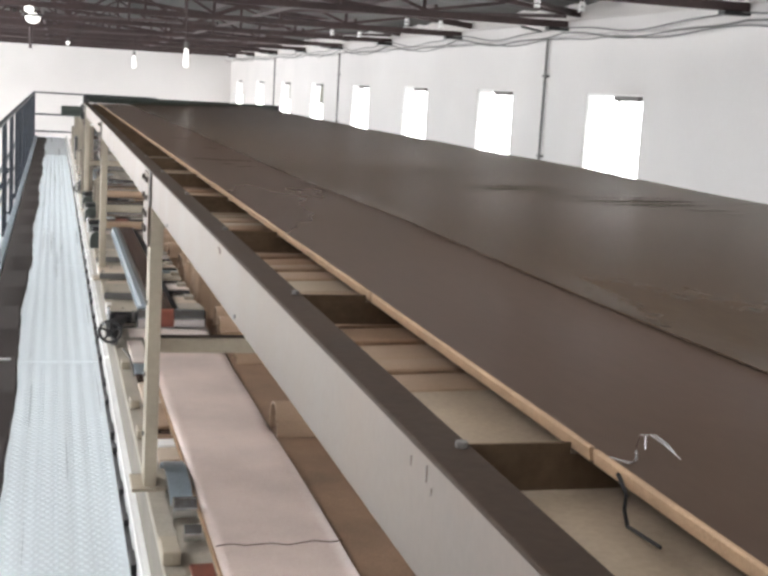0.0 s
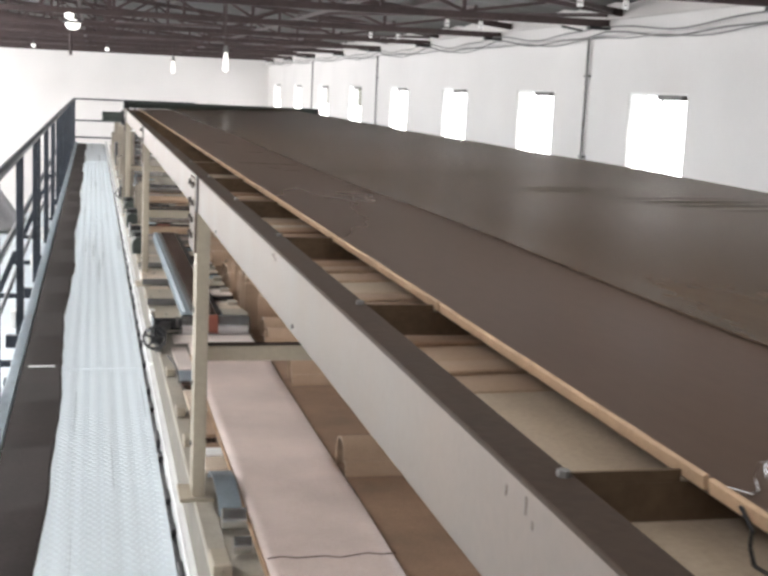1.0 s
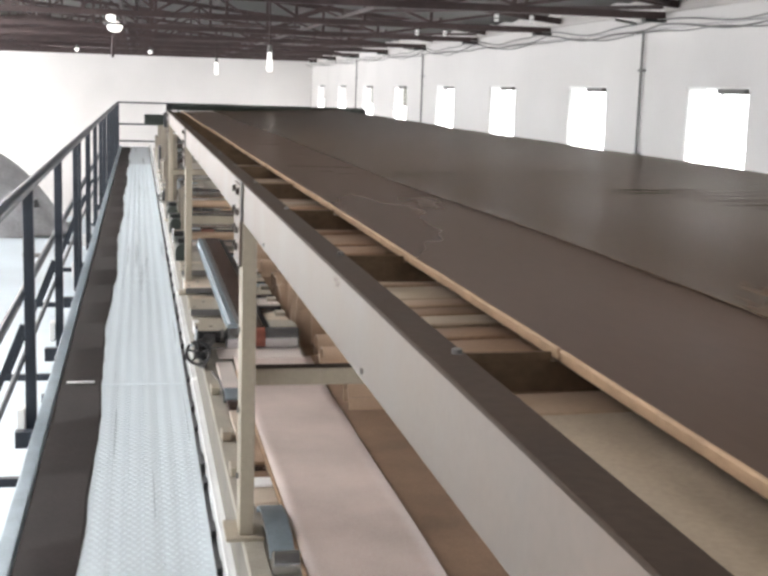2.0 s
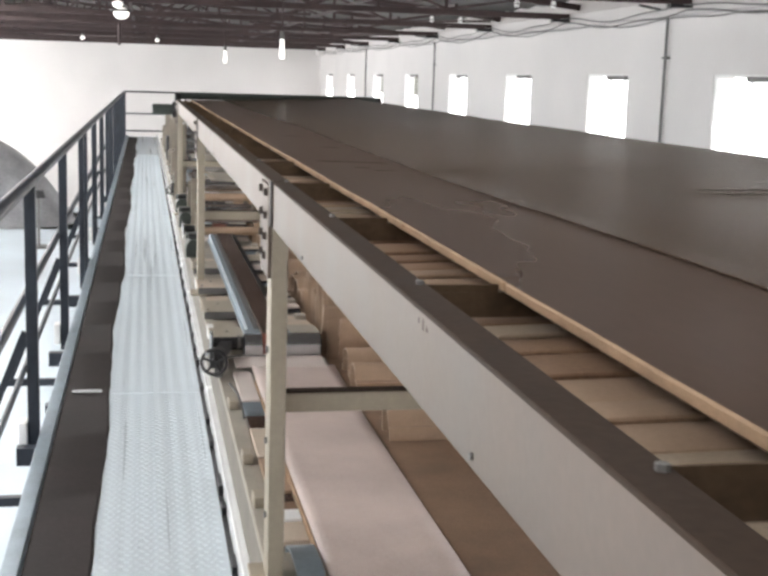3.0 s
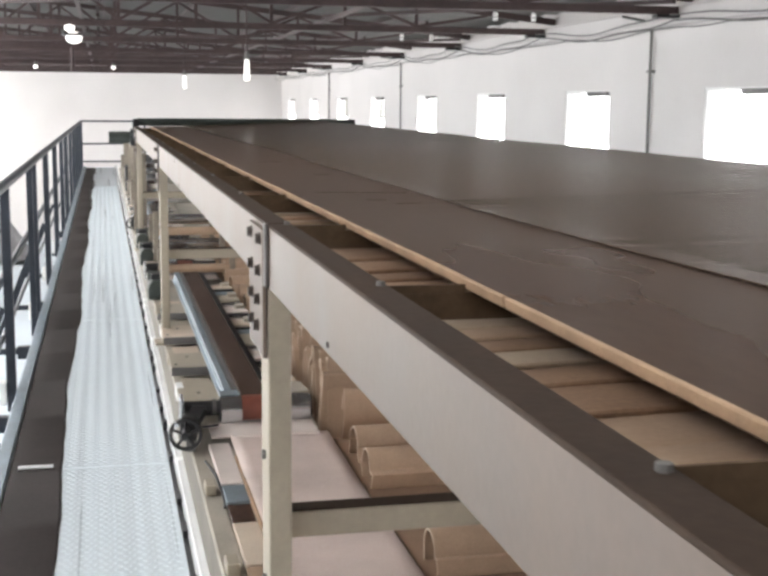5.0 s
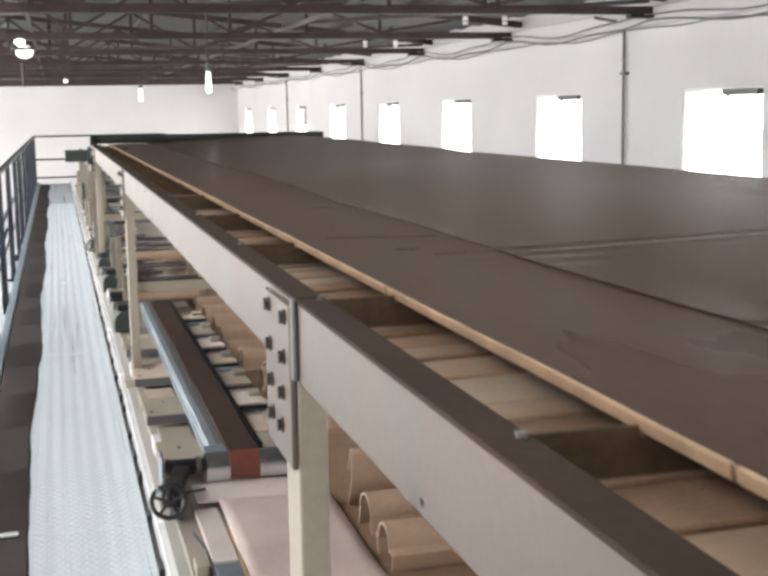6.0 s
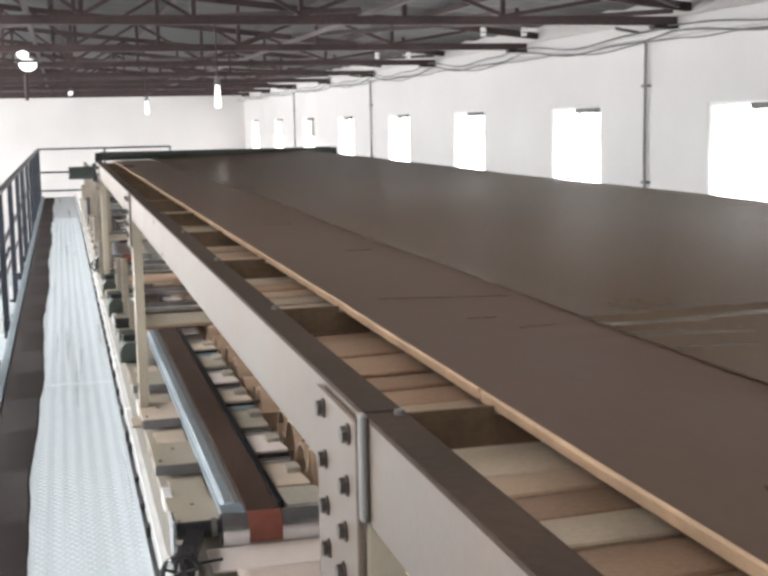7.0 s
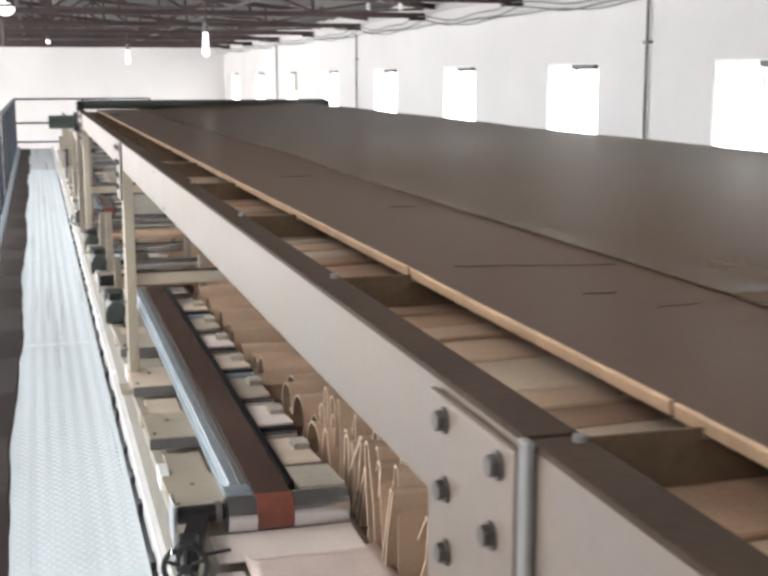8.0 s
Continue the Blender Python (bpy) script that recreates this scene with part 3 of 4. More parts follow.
def deck_z(x, y):
    z = 0.0035 * math.sin(x * 2.1 + 1.3 * math.sin(y * 0.7)) * math.sin(y * 0.9 + 0.4) + 0.0012 * math.sin(x * 5.3 + y * 2.9)
    for cx, cy, sx, sy, amp in WAVES:
        g = math.exp(-((x - cx) / sx) ** 2 - ((y - cy) / sy) ** 2)
        z += 0.6 * amp * g * math.cos(2 * math.pi * (y - cy + 0.06 * math.sin(4 * x)) / 0.11)
    return z


def ripple(x, y):
    """Low cross ripples over the loose outer half of the web."""
    g = max(0.0, min(1.0, (x - 1.5) / 0.2)) * max(0.0, noise.noise((x * 1.7, y * 1.3, 7)) - 0.05)
    return 0.0008 * g * math.cos(2 * math.pi * (y + 0.05 * math.sin(3 * x) + 0.02 * noise.noise((x * 3, y * 2, 1))) / 0.12)


def build_web(name, label, m, left, right, base, th, nx, ny, y0, y1):
    bm, top, low = bmesh.new(), [], []
    for i in range(ny + 1):
        y = y0 + (y1 - y0) * i / ny
        a, b = left(y), right(y)
        top.append([bm.verts.new((a + (b - a) * j / nx, y, base(a + (b - a) * j / nx, y))) for j in range(nx + 1)])
        low.append([bm.verts.new((v.co.x, y, v.co.z - th)) for v in (top[-1][0], top[-1][-1])])
    for i in range(ny):
        for j in range(nx):
            bm.faces.new((top[i][j], top[i][j + 1], top[i + 1][j + 1], top[i + 1][j]))
        bm.faces.new((top[i][0], top[i + 1][0], low[i + 1][0], low[i][0]))
        bm.faces.new((top[i + 1][nx], top[i][nx], low[i][1], low[i + 1][1]))
        bm.faces.new((low[i][0], low[i + 1][0], low[i + 1][1], low[i][1]))
    for i in (0, ny):
        bm.faces.new(top[i] + low[i][::-1])
    return solid(name, bm, m, label, "paper web", "webs on the bridge", smooth=True)


flat = build_web("kraft_web", "dark brown kraft web lying flat along the bridge", DECKM, lambda y: 0.8523, lambda y: 1.24, lambda x, y: 1.2915 + deck_z(x, y) * min(1, max(0, (x - 0.87) / 0.2)), 0.012, 10, 420, -2.5, DECK_E)
build_web("kraft_web", "wide dark brown kraft web with ripples and a loose edge", DECKW, seam_x, lambda y: 2.452 + 0.012 * noise.noise((y * 2.1, 5, 0)), lambda x, y: 1.2948 + 0.0006 * math.exp(-((x - seam_x(y)) / 0.03) ** 2) + deck_z(x, y) + (0.014 + 0.0032 * y) * max(0, (x - 1.5)) + ripple(x, y), 0.0018, 44, 900, -2.5, DECK_E)


for cx, cy, cl, dy in ((0.92, 4.815, 0.22, -0.045), (1.0, 4.575, 0.045, 0.0), (1.045, 4.475, 0.06, 0.01), (0.98, 6.4, 0.09, 0.0), (1.05, 5.6, 0.06, 0.0)):
    z = 1.2915 + deck_z(cx, cy) * min(1, max(0, (cx - 0.87) / 0.2))
    part("crease", bm_path(bmesh.new(), [(cx + cl * i / 4, cy + dy * i / 4 + 0.003 * math.sin(i * 1.7), z + 0.0002) for i in range(5)], 0.0006, 6), FLANGE, flat, "dark crease in the web")


def build_strips():
    cuts = [-2.5, -0.5, 1.015, 1.78, 2.52, 3.147, 4.085, 4.795, 6.2, 7.7, 9.2, 10.7, 12.2, DECK_E]
    for a, b in zip(cuts, cuts[1:]):
        n = max(2, int((b - a) / 0.12))
        bm, rows = bmesh.new(), []
        for i in range(n + 1):
            y = a + 0.004 + (b - a - 0.008) * i / n
            w = 0.0016 * noise.noise((y * 3.0, 9, 1))
            rows.append([bm.verts.new(p) for p in ((0.8490 + w, y, 1.2825), (0.8470 + w, y, 1.2935 + w), (0.8480 + w, y, 1.2950 + w), (0.852, y, 1.2950 + w), (0.852, y, 1.2825))])
        for r, q in zip(rows, rows[1:]):
            for j in range(5):
                bm.faces.new((r[j], q[j], q[(j + 1) % 5], r[(j + 1) % 5]))
        bm.faces.new(rows[0][::-1])
        bm.faces.new(rows[-1])
        bmesh.ops.recalc_face_normals(bm, faces=bm.faces)
        solid("edge_batten", bm, EDGE, "raw pale board batten edging the brown web", "batten", "edge battens")


build_strips()


def build_deck_end():
    t = thing("end_roller", "dark green cross roller at the bridge end", "roller")
    part("roller", rod((0.74, DECK_E + 0.06, 1.33), (2.745, DECK_E + 0.06, 1.33), 0.036, 18), GREEN_D, t, smooth=True)
    for x in (0.725, 2.756):
        part("bearing", box(x - 0.03, x + 0.03, DECK_E + 0.01, DECK_E + 0.11, 1.17, 1.362, bevel=0.01), BLACK, t, "black bearing block")
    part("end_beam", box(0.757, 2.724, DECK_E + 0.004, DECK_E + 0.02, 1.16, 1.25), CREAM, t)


build_deck_end()

# ---- folded web under the openings ----
def build_upper_folds():
    t = thing("folded_web", "tan corrugated web lying in flat folds under the bridge top", "paper web")
    rnd = random.Random(4)
    y = -3.4
    while y < 11.1:
        p = rnd.choice((0.07, 0.085, 0.095, 0.11, 0.14))
        if 0.25 < y < 1.05:
            p = 0.58
        up = rnd.uniform(1.2365, 1.2415)
        lo = up - rnd.uniform(0.003, 0.006)
        bow = rnd.uniform(0.001, 0.004) if p < 0.2 else 0.0005
        prof = [(y, up - 0.003), (y + 0.002, up - 0.0006), (y + 0.006, up)]
        prof += [(y + p * u, up + (lo - up) * u + bow * math.sin(math.pi * u)) for u in (0.25, 0.5, 0.75)]
        prof += [(y + p + 0.02, lo - 0.001), (y + p + 0.02, lo - 0.004), (y + p * 0.5, (up + lo) / 2 - 0.008), (y + 0.001, up - 0.0095)]
        m = rnd.choice((KRAFT, KRAFT, KRAFT_L, KRAFT_L, GREYK))
        if p > 0.2:
            m = GREYK
        skew = rnd.uniform(-0.03, 0.03)
        bm = prism(prof, 0.722, 0.935)
        for v in bm.verts:
            v.co.z += 0.025 * (v.co.x - 0.75)
            v.co.y += skew * (v.co.x - 0.82)
        part("fold", bm, m, t, smooth=True)
        y += p
    return t


upper_folds = build_upper_folds()

RAISE = pose(0, 0, 0.010)
# ---- lower level ----
LZ = 0.25


def build_lower_bed():
    t = thing("lower_bed", "cream steel bed plates of the lower level", "machine bed")
    y = -2.5
    while y < 25.5:
        part("bed_plate", box(0.716, 2.5, y + 0.003, y + 1.397, LZ - 0.03, LZ - 0.012, bevel=0.002), GRIMY, t)
        part("cross_channel", box(0.72, 2.5, y + 0.3, y + 0.36, LZ - 0.09, LZ - 0.031), GRIMY, t)
        y += 1.4
    part("side_sill", box(0.716, 0.775, -2.5, 25.5, LZ - 0.011, LZ - 0.001, bevel=0.002), GRIMY, t)
    part("skirt", box(0.716, 0.722, -2.5, 25.5, -0.02, LZ - 0.031), SKIRT, t)
    for y in [-2 + 3.5 * i for i in range(8)]:
        for x in (0.76, 2.4):
            part("leg", box(x - 0.03, x + 0.03, y, y + 0.08, FLOOR, LZ - 0.091), RAILM, t)


build_lower_bed()


def build_sheet():
    bm, rows = bmesh.new(), []
    ny, nx = 90, 8
    for i in range(ny + 1):
        y = 0.6 + (6.36 - 0.6) * i / ny
        row = []
        for j in range(nx + 1):
            x = 0.862 + 0.372 * j / nx + 0.004 * math.sin(y * 2)
            z = 0.272 + 0.006 * noise.noise((x * 4, y * 1.2, 2)) + 0.012 * max(0, (y - 5.6)) + 0.006 * (j == 0)
            row.append(bm.verts.new((x, y, z)))
        rows.append(row)
    for a, b in zip(rows, rows[1:]):
        for j in range(nx):
            bm.faces.new((a[j], a[j + 1], b[j + 1], b[j]))
    ob = solid("board_sheet", bm, PINK, "smooth pinkish kraft sheet drawn flat along the bed", "paper sheet", smooth=True)
    so = ob.modifiers.new("thick", "SOLIDIFY")
    so.thickness = 0.006
    solid("sheet_edge", box(0.853, 0.861, 0.6, 6.1, 0.262, 0.279), EDGE, "pale cut edge strip along the sheet", "strip")
    b2 = bmesh.new()
    pts = [(0.868 + 0.041 * i, 3.42 + 0.01 * math.sin(i * 2.1), 0.285 + 0.002 * math.sin(i)) for i in range(10)]
    bm_path(b2, pts, 0.0018, 6)
    solid("sheet_tape", b2, BELT, "dark ragged splice line across the sheet", "splice")
    solid("flat_web", box(1.24, 2.36, -2.0, 13.3, LZ - 0.011, LZ - 0.001), KRAFT, "flat tan web on the lower bed", "paper web")


build_sheet()


def loop_mesh(h, w, lean, seed):
    """One standing loop of corrugated web: an upright hairpin with cut edges."""
    rnd = random.Random(seed)
    line = []
    n = 9
    for i in range(n):
        a = math.pi * i / (n - 1)
        line.append((-math.cos(a) * w / 2 + lean, h - w / 2 + math.sin(a) * w / 2))
    belly = rnd.uniform(-0.012, 0.045)
    line = [(-w / 2 - 0.01, 0.0), (-w / 2 - belly + lean * 0.4, h * 0.45)] + line + [(w / 2 + belly + lean * 0.5, h * 0.5), (w / 2 + 0.012, 0.0)]
    th = 0.0055
    outer, inner = [], []
    for i, (y, z) in enumerate(line):
        p, q = line[max(0, i - 1)], line[min(len(line) - 1, i + 1)]
        d = Vector((q[0] - p[0], q[1] - p[1])).normalized()
        outer.append((y - d.y * th / 2, z + d.x * th / 2))
        inner.append((y + d.y * th / 2, z - d.x * th / 2))
    bm = bmesh.new()
    x0, x1 = rnd.uniform(-0.015, 0.02), 1.05
    A = [bm.verts.new((x0, y, z)) for y, z in outer]
    B = [bm.verts.new((x1, y, z)) for y, z in outer]
    C = [bm.verts.new((x0, y, z)) for y, z in inner]
    D = [bm.verts.new((x1, y, z)) for y, z in inner]
    for i in range(len(line) - 1):
        bm.faces.new((A[i], A[i + 1], B[i + 1], B[i]))
        bm.faces.new((C[i + 1], C[i], D[i], D[i + 1]))
        f = bm.faces.new((A[i + 1], A[i], C[i], C[i + 1]))
        f.material_index = 1
        bm.faces.new((B[i], B[i + 1], D[i + 1], D[i]))
    bm.faces.new((A[0], B[0], D[0], C[0]))
    bm.faces.new((B[-1], A[-1], C[-1], D[-1]))
    me = finish(bm, "loop", LOOPK, True)
    me.materials.append(LOOPE)
    return me


def build_lower_loops():
    """The queue of loops, in the place that it has when the walk is two thirds done."""
    t = thing("looped_web", "tan corrugated web standing in loose loops on the lower bed", "paper web")
    rnd = random.Random(11)
    y, k = 5.74, 0
    while y < 13.0:
        if y < 6.22:
            h, w, lean = rnd.uniform(0.10, 0.125), rnd.uniform(0.11, 0.13), rnd.uniform(-0.02, 0.02)
            step = w + (0.17 if k < 2 else 0.03)
        elif y < 7.3:
            h, w, lean = rnd.uniform(0.20, 0.31), rnd.uniform(0.02, 0.055), rnd.uniform(-0.12, 0.06)
            step = w * 0.7 + rnd.uniform(0.0, 0.012)
        elif y < 8.3:
            h, w, lean = rnd.uniform(0.13, 0.18), rnd.uniform(0.10, 0.2), rnd.uniform(-0.08, 0.02)
            step = w + rnd.uniform(0.02, 0.05)
        else:
            h, w, lean = rnd.uniform(0.07, 0.12), rnd.uniform(0.13, 0.22), rnd.uniform(-0.06, 0.02)
            step = w + rnd.uniform(0.02, 0.06)
        ob = part("loop", loop_mesh(h, w, lean, k), None, t)
        ob.location = (1.258 + rnd.uniform(-0.035, 0.03), y, LZ + 0.001)
        ob.rotation_euler = (0, 0, radians(rnd.uniform(-5, 5)))
        y += step
        k += 1
    fronts = []
    for seed, h, w in ((99, 0.115, 0.14), (98, 0.105, 0.12)):
        front = thing("slack_loop", "slack tan loop of web sliding along the lower bed", "paper web", "slack loops")
        part("loop", loop_mesh(h, w, 0.02, seed), None, front)
        fronts.append(front)
    return t, fronts


loops, slack = build_lower_loops()


def build_conveyor(y0, y1):
    t = thing("belt_conveyor", "narrow brown belt conveyor with blue-grey rail and steel end drum", "conveyor", "belt conveyors")
    part("side_rail", bm_box(box(0.846, 0.876, y0 + 0.12, y1, 0.335, 0.388, bevel=0.004), 0.836, 0.846, y0 + 0.14, y1, 0.335, 0.348), BLUE_ST, t, "blue-grey aluminium side rail")
    part("slide_bar", box(0.878, 0.901, y0 + 0.10, y1, 0.345, 0.386, bevel=0.003), PIPE, t, "dark grey slide bar beside the belt")
    part("belt", box(0.903, 1.008, y0 + 0.004, y1, 0.376, 0.3905, bevel=0.003), BELT, t, "dark brown rubber belt")
    part("edge_guide", box(1.012, 1.018, y0 + 0.06, y1, 0.34, 0.392), BLACK, t, "black edge guide")
    part("edge_guide", box(1.030, 1.036, y0 + 0.10, y1, 0.34, 0.384), BLACK, t, "black edge guide")
    part("end_drum", rod((0.822, y0, 0.336), (1.170, y0, 0.336), 0.0525, 28), STEEL, t, "polished steel drum", smooth=True)
    for x in (0.819, 1.173):
        part("drum_cap", rod((x - 0.003, y0, 0.336), (x + 0.003, y0, 0.336), 0.046, 24), BLACK, t, smooth=True)
    wrap = [(y0 + 0.0545 * math.sin(a), 0.336 + 0.0545 * math.cos(a)) for a in [-radians(10 * i) for i in range(0, 14)]]
    wrap += [(y0 + 0.0505 * math.sin(a), 0.336 + 0.0505 * math.cos(a)) for a in [-radians(10 * i) for i in range(13, -1, -1)]]
    part("belt_wrap", prism(wrap, 0.903, 1.008), REDB, t, "rust-red belt turned round the drum", smooth=True)
    part("drum_cover", prism([(y0 + 0.03, 0.389), (y0 + 0.26, 0.376), (y0 + 0.26, 0.37), (y0 + 0.03, 0.383)], 1.04, 1.175), GRIMY, t)
    part("drum_cover", prism([(y0 + 0.02, 0.390), (y0 + 0.10, 0.388), (y0 + 0.10, 0.382), (y0 + 0.02, 0.384)], 0.824, 0.898), BLUE_ST, t)
    part("shaft", rod((0.672, y0 - 0.005, 0.352), (0.816, y0 - 0.005, 0.352), 0.024, 14), BLACK, t, smooth=True)
    part("shaft_collar", rod((0.790, y0 - 0.005, 0.352), (0.806, y0 - 0.005, 0.352), 0.030, 16), PIPE, t, smooth=True)
    part("shaft_block", box(0.668, 0.682, y0 - 0.05, y0 + 0.07, 0.27, 0.392, bevel=0.004), STEEL, t, "bright bearing plate")
    part("apron", prism([(y0 - 0.03, 0.290), (y0 - 0.215, 0.2845), (y0 - 0.215, 0.2800), (y0 - 0.03, 0.284)], 0.77, 1.175), PAPER, t, "pale apron sheet under the drum")
    i, y = 0, y0 + 0.07
    while y + 0.7 < y1:
        part("cover_plate", box(0.678, 0.846, y, y + 0.32, 0.326, 0.338, bevel=0.002), TRAYM if i % 3 == 2 else CREAM_DARK, t, "pale steel cover plate")
        part("cover_lip", box(0.678, 0.846, y - 0.012, y - 0.001, 0.300, 0.337), BLACK if i == 0 else PIPE, t)
        part("recess_plate", box(0.716, 0.842, y + 0.36, y + 0.68, 0.285, 0.297, bevel=0.002), TRAYM if i % 2 else CREAM_DARK, t, "tan plate set low between the covers")
        part("recess_edge", box(0.716, 0.842, y + 0.345, y + 0.358, 0.276, 0.300), BELT, t)
        part("tie_rod", rod((0.700, y + 0.345, 0.318), (0.842, y + 0.345, 0.318), 0.006, 10), STEEL, t, smooth=True)
        part("rail_slot", box(0.850, 0.866, y + 0.36, y + 0.70, 0.322, 0.3345), BLACK, t)
        part("side_bracket", box(0.680, 0.712, y + 0.40, y + 0.52, 0.262, 0.318, bevel=0.004), WHITE_ST if i % 2 == 0 else CREAM_DARK, t)
        part("screw", rod((0.70, y + 0.05, 0.338), (0.70, y + 0.05, 0.344), 0.006, 8), PIPE, t)
        part("screw", rod((0.76, y + 0.22, 0.338), (0.76, y + 0.22, 0.341), 0.008, 8), PIPE, t)
        y += 0.735
        i += 1
    for i in range(int((y1 - y0 - 0.3) / 0.44)):
        y = y0 + 0.33 + 0.44 * i
        lift = 0.008 * math.sin(i * 2.3)
        part("tray", prism([(y, 0.362 + lift), (y + 0.02, 0.364 + lift), (y + 0.2, 0.350), (y + 0.37, 0.335), (y + 0.37, 0.329), (y, 0.355 + lift)], 1.042, 1.172), (TRAYM, CREAM_DARK, PAPER)[(i * 2) % 3], t, "pale board tray")
        part("tray_slot", box(1.042, 1.175, y - 0.022, y - 0.001, 0.330, 0.354 + lift), BLACK, t)
        part("roller", rod((1.04, y - 0.045, 0.338), (1.175, y - 0.045, 0.338), 0.014, 14), BLUE_ST if i % 3 == 0 else STEEL, t, smooth=True)
        part("tray_bracket", box(1.120, 1.172, y + 0.17, y + 0.25, 0.30, 0.372, bevel=0.004), GRIMY, t)
    return t


for ya, yb in ((6.545, 10.15), (10.75, 13.3), (14.6, 19.6)):
    build_conveyor(ya, yb).location = (0.022, 0, 0)


def build_handwheel(y):
    t = thing("handwheel", "black cast handwheel with spokes on a gearbox", "handwheel", "handwheels", at=(0.688, y, 0.338))
    part("rim", bm_ring(bmesh.new(), (0, 0, 0), 0.054, 0.0075, "y"), BLACK, t, smooth=True)
    part("hub", rod((0, -0.018, 0), (0, 0.06, 0), 0.014, 14), BLACK, t, smooth=True)
    for i in range(5):
        a = 2 * math.pi * i / 5 + 0.3
        part("spoke", rod((0.01 * math.cos(a), 0, 0.01 * math.sin(a)), (0.05 * math.cos(a), 0, 0.05 * math.sin(a)), 0.0055, 8), BLACK, t)
    part("grip", rod((-0.028, -0.05, 0.046), (-0.028, 0, 0.046), 0.008, 10), STEEL, t, smooth=True)
    part("gearbox", box(-0.028, 0.034, 0.06, 0.15, -0.045, 0.038, bevel=0.012), BLACK, t)
    part("drive_arm", bar((0.012, 0.15, 0.0), (0.03, 0.30, 0.012), 0.05, 0.034), BLACK, t)
    part("lever", bar((0.03, 0.04, 0.012), (0.115, 0.05, 0.02), 0.007, 0.007), BLACK, t)
    part("pedestal", box(-0.006, 0.03, 0.08, 0.13, -0.089, -0.046, bevel=0.004), PIPE, t)
    t.rotation_euler = (0, 0, radians(-8))


build_handwheel(6.2)
build_handwheel(14.2)


def build_low_bits():
    """Small plates and boxes along the sill."""
    def item(name, label, cat, bm, m, smooth=False):
        solid(name, bm, m, label, cat, smooth=smooth)
    arc = [(4.065 + 0.20 * math.cos(a), 0.252 + 0.055 * math.sin(a)) for a in [math.pi * i / 12 for i in range(13)]]
    arc += [(4.065 + 0.19 * math.cos(a), 0.252 + 0.047 * math.sin(a)) for a in [math.pi * i / 12 for i in range(12, -1, -1)]]
    item("curved_guard", "blue-grey sheet steel guard curved over the sill", "guard", prism(arc, 0.778, 0.850), BLUE_ST, True)
    item("shiny_roller", "short polished roller beside the sheet", "roller", rod((0.776, 3.76, 0.282), (0.848, 3.76, 0.282), 0.034, 20), STEEL, True)
    item("shiny_roller", "small polished roller beside the sheet", "roller", rod((0.79, 3.56, 0.274), (0.84, 3.56, 0.274), 0.026, 18), STEEL, True)
    item("orange_guard", "orange painted guard plate", "guard plate", box(0.785, 0.85, 3.14, 3.35, 0.25, 0.264, bevel=0.003), REDB)
    item("junction_box", "grey-green box on the sill", "junction box", bm_box(box(0.712, 0.765, 3.37, 3.50, 0.25, 0.292, bevel=0.004), 0.735, 0.742, 3.364, 3.37, 0.265, 0.274), CREAM_DARK)
    for y0, y1, z, m, label in ((5.80, 6.29, 0.274, PAPER, "pale pinkish sheet plate beside the sill"), (5.62, 5.792, 0.270, BLUE_ST, "lilac-grey strip beside the sill"), (5.435, 5.612, 0.264, BELT, "dark brown plate beside the sill"), (5.08, 5.428, 0.268, TRAYM, "bright tan plate beside the sill"), (4.72, 5.062, 0.270, LOOPK, "tan plate beside the sill"), (4.635, 4.71, 0.262, BELT, "dark brown plate beside the sill"), (4.555, 4.628, 0.266, KRAFT, "brown strip beside the sill"), (4.46, 4.545, 0.272, WHITE_ST, "white strip beside the sill"), (4.30, 4.45, 0.268, TRAYM, "tan plate beside the sill")):
        item("sill_plate", label, "plate", box(0.777, 0.851, y0, y1, 0.25, z, bevel=0.003), m)
    for y in (4.62, 5.05, 5.75):
        item("sill_bracket", "small cream bracket on the sill", "bracket", box(0.722, 0.758, y, y + 0.08, 0.25, 0.285, bevel=0.005), CREAM_DARK)
    b = bmesh.new()
    bm_path(b, [(0.74, 5.98, 0.3), (0.765, 5.86, 0.285), (0.775, 5.72, 0.262), (0.77, 5.6, 0.258)], 0.005, 8)
    item("sill_cable", "black cable hanging from the gearbox", "cable", b, BLACK, True)
    rnd = random.Random(21)
    y = 3.0
    while y < 24:
        n = rnd.uniform(0.05, 0.16)
        item("kerb_clip", "small dark clip under the white edging", "clip", box(0.6665, 0.6855, y, y + n, -0.0115, 0.012 + 0.02 * rnd.random(), bevel=0.003), BLACK)
        y += n + rnd.uniform(0.12, 0.5)


build_low_bits()


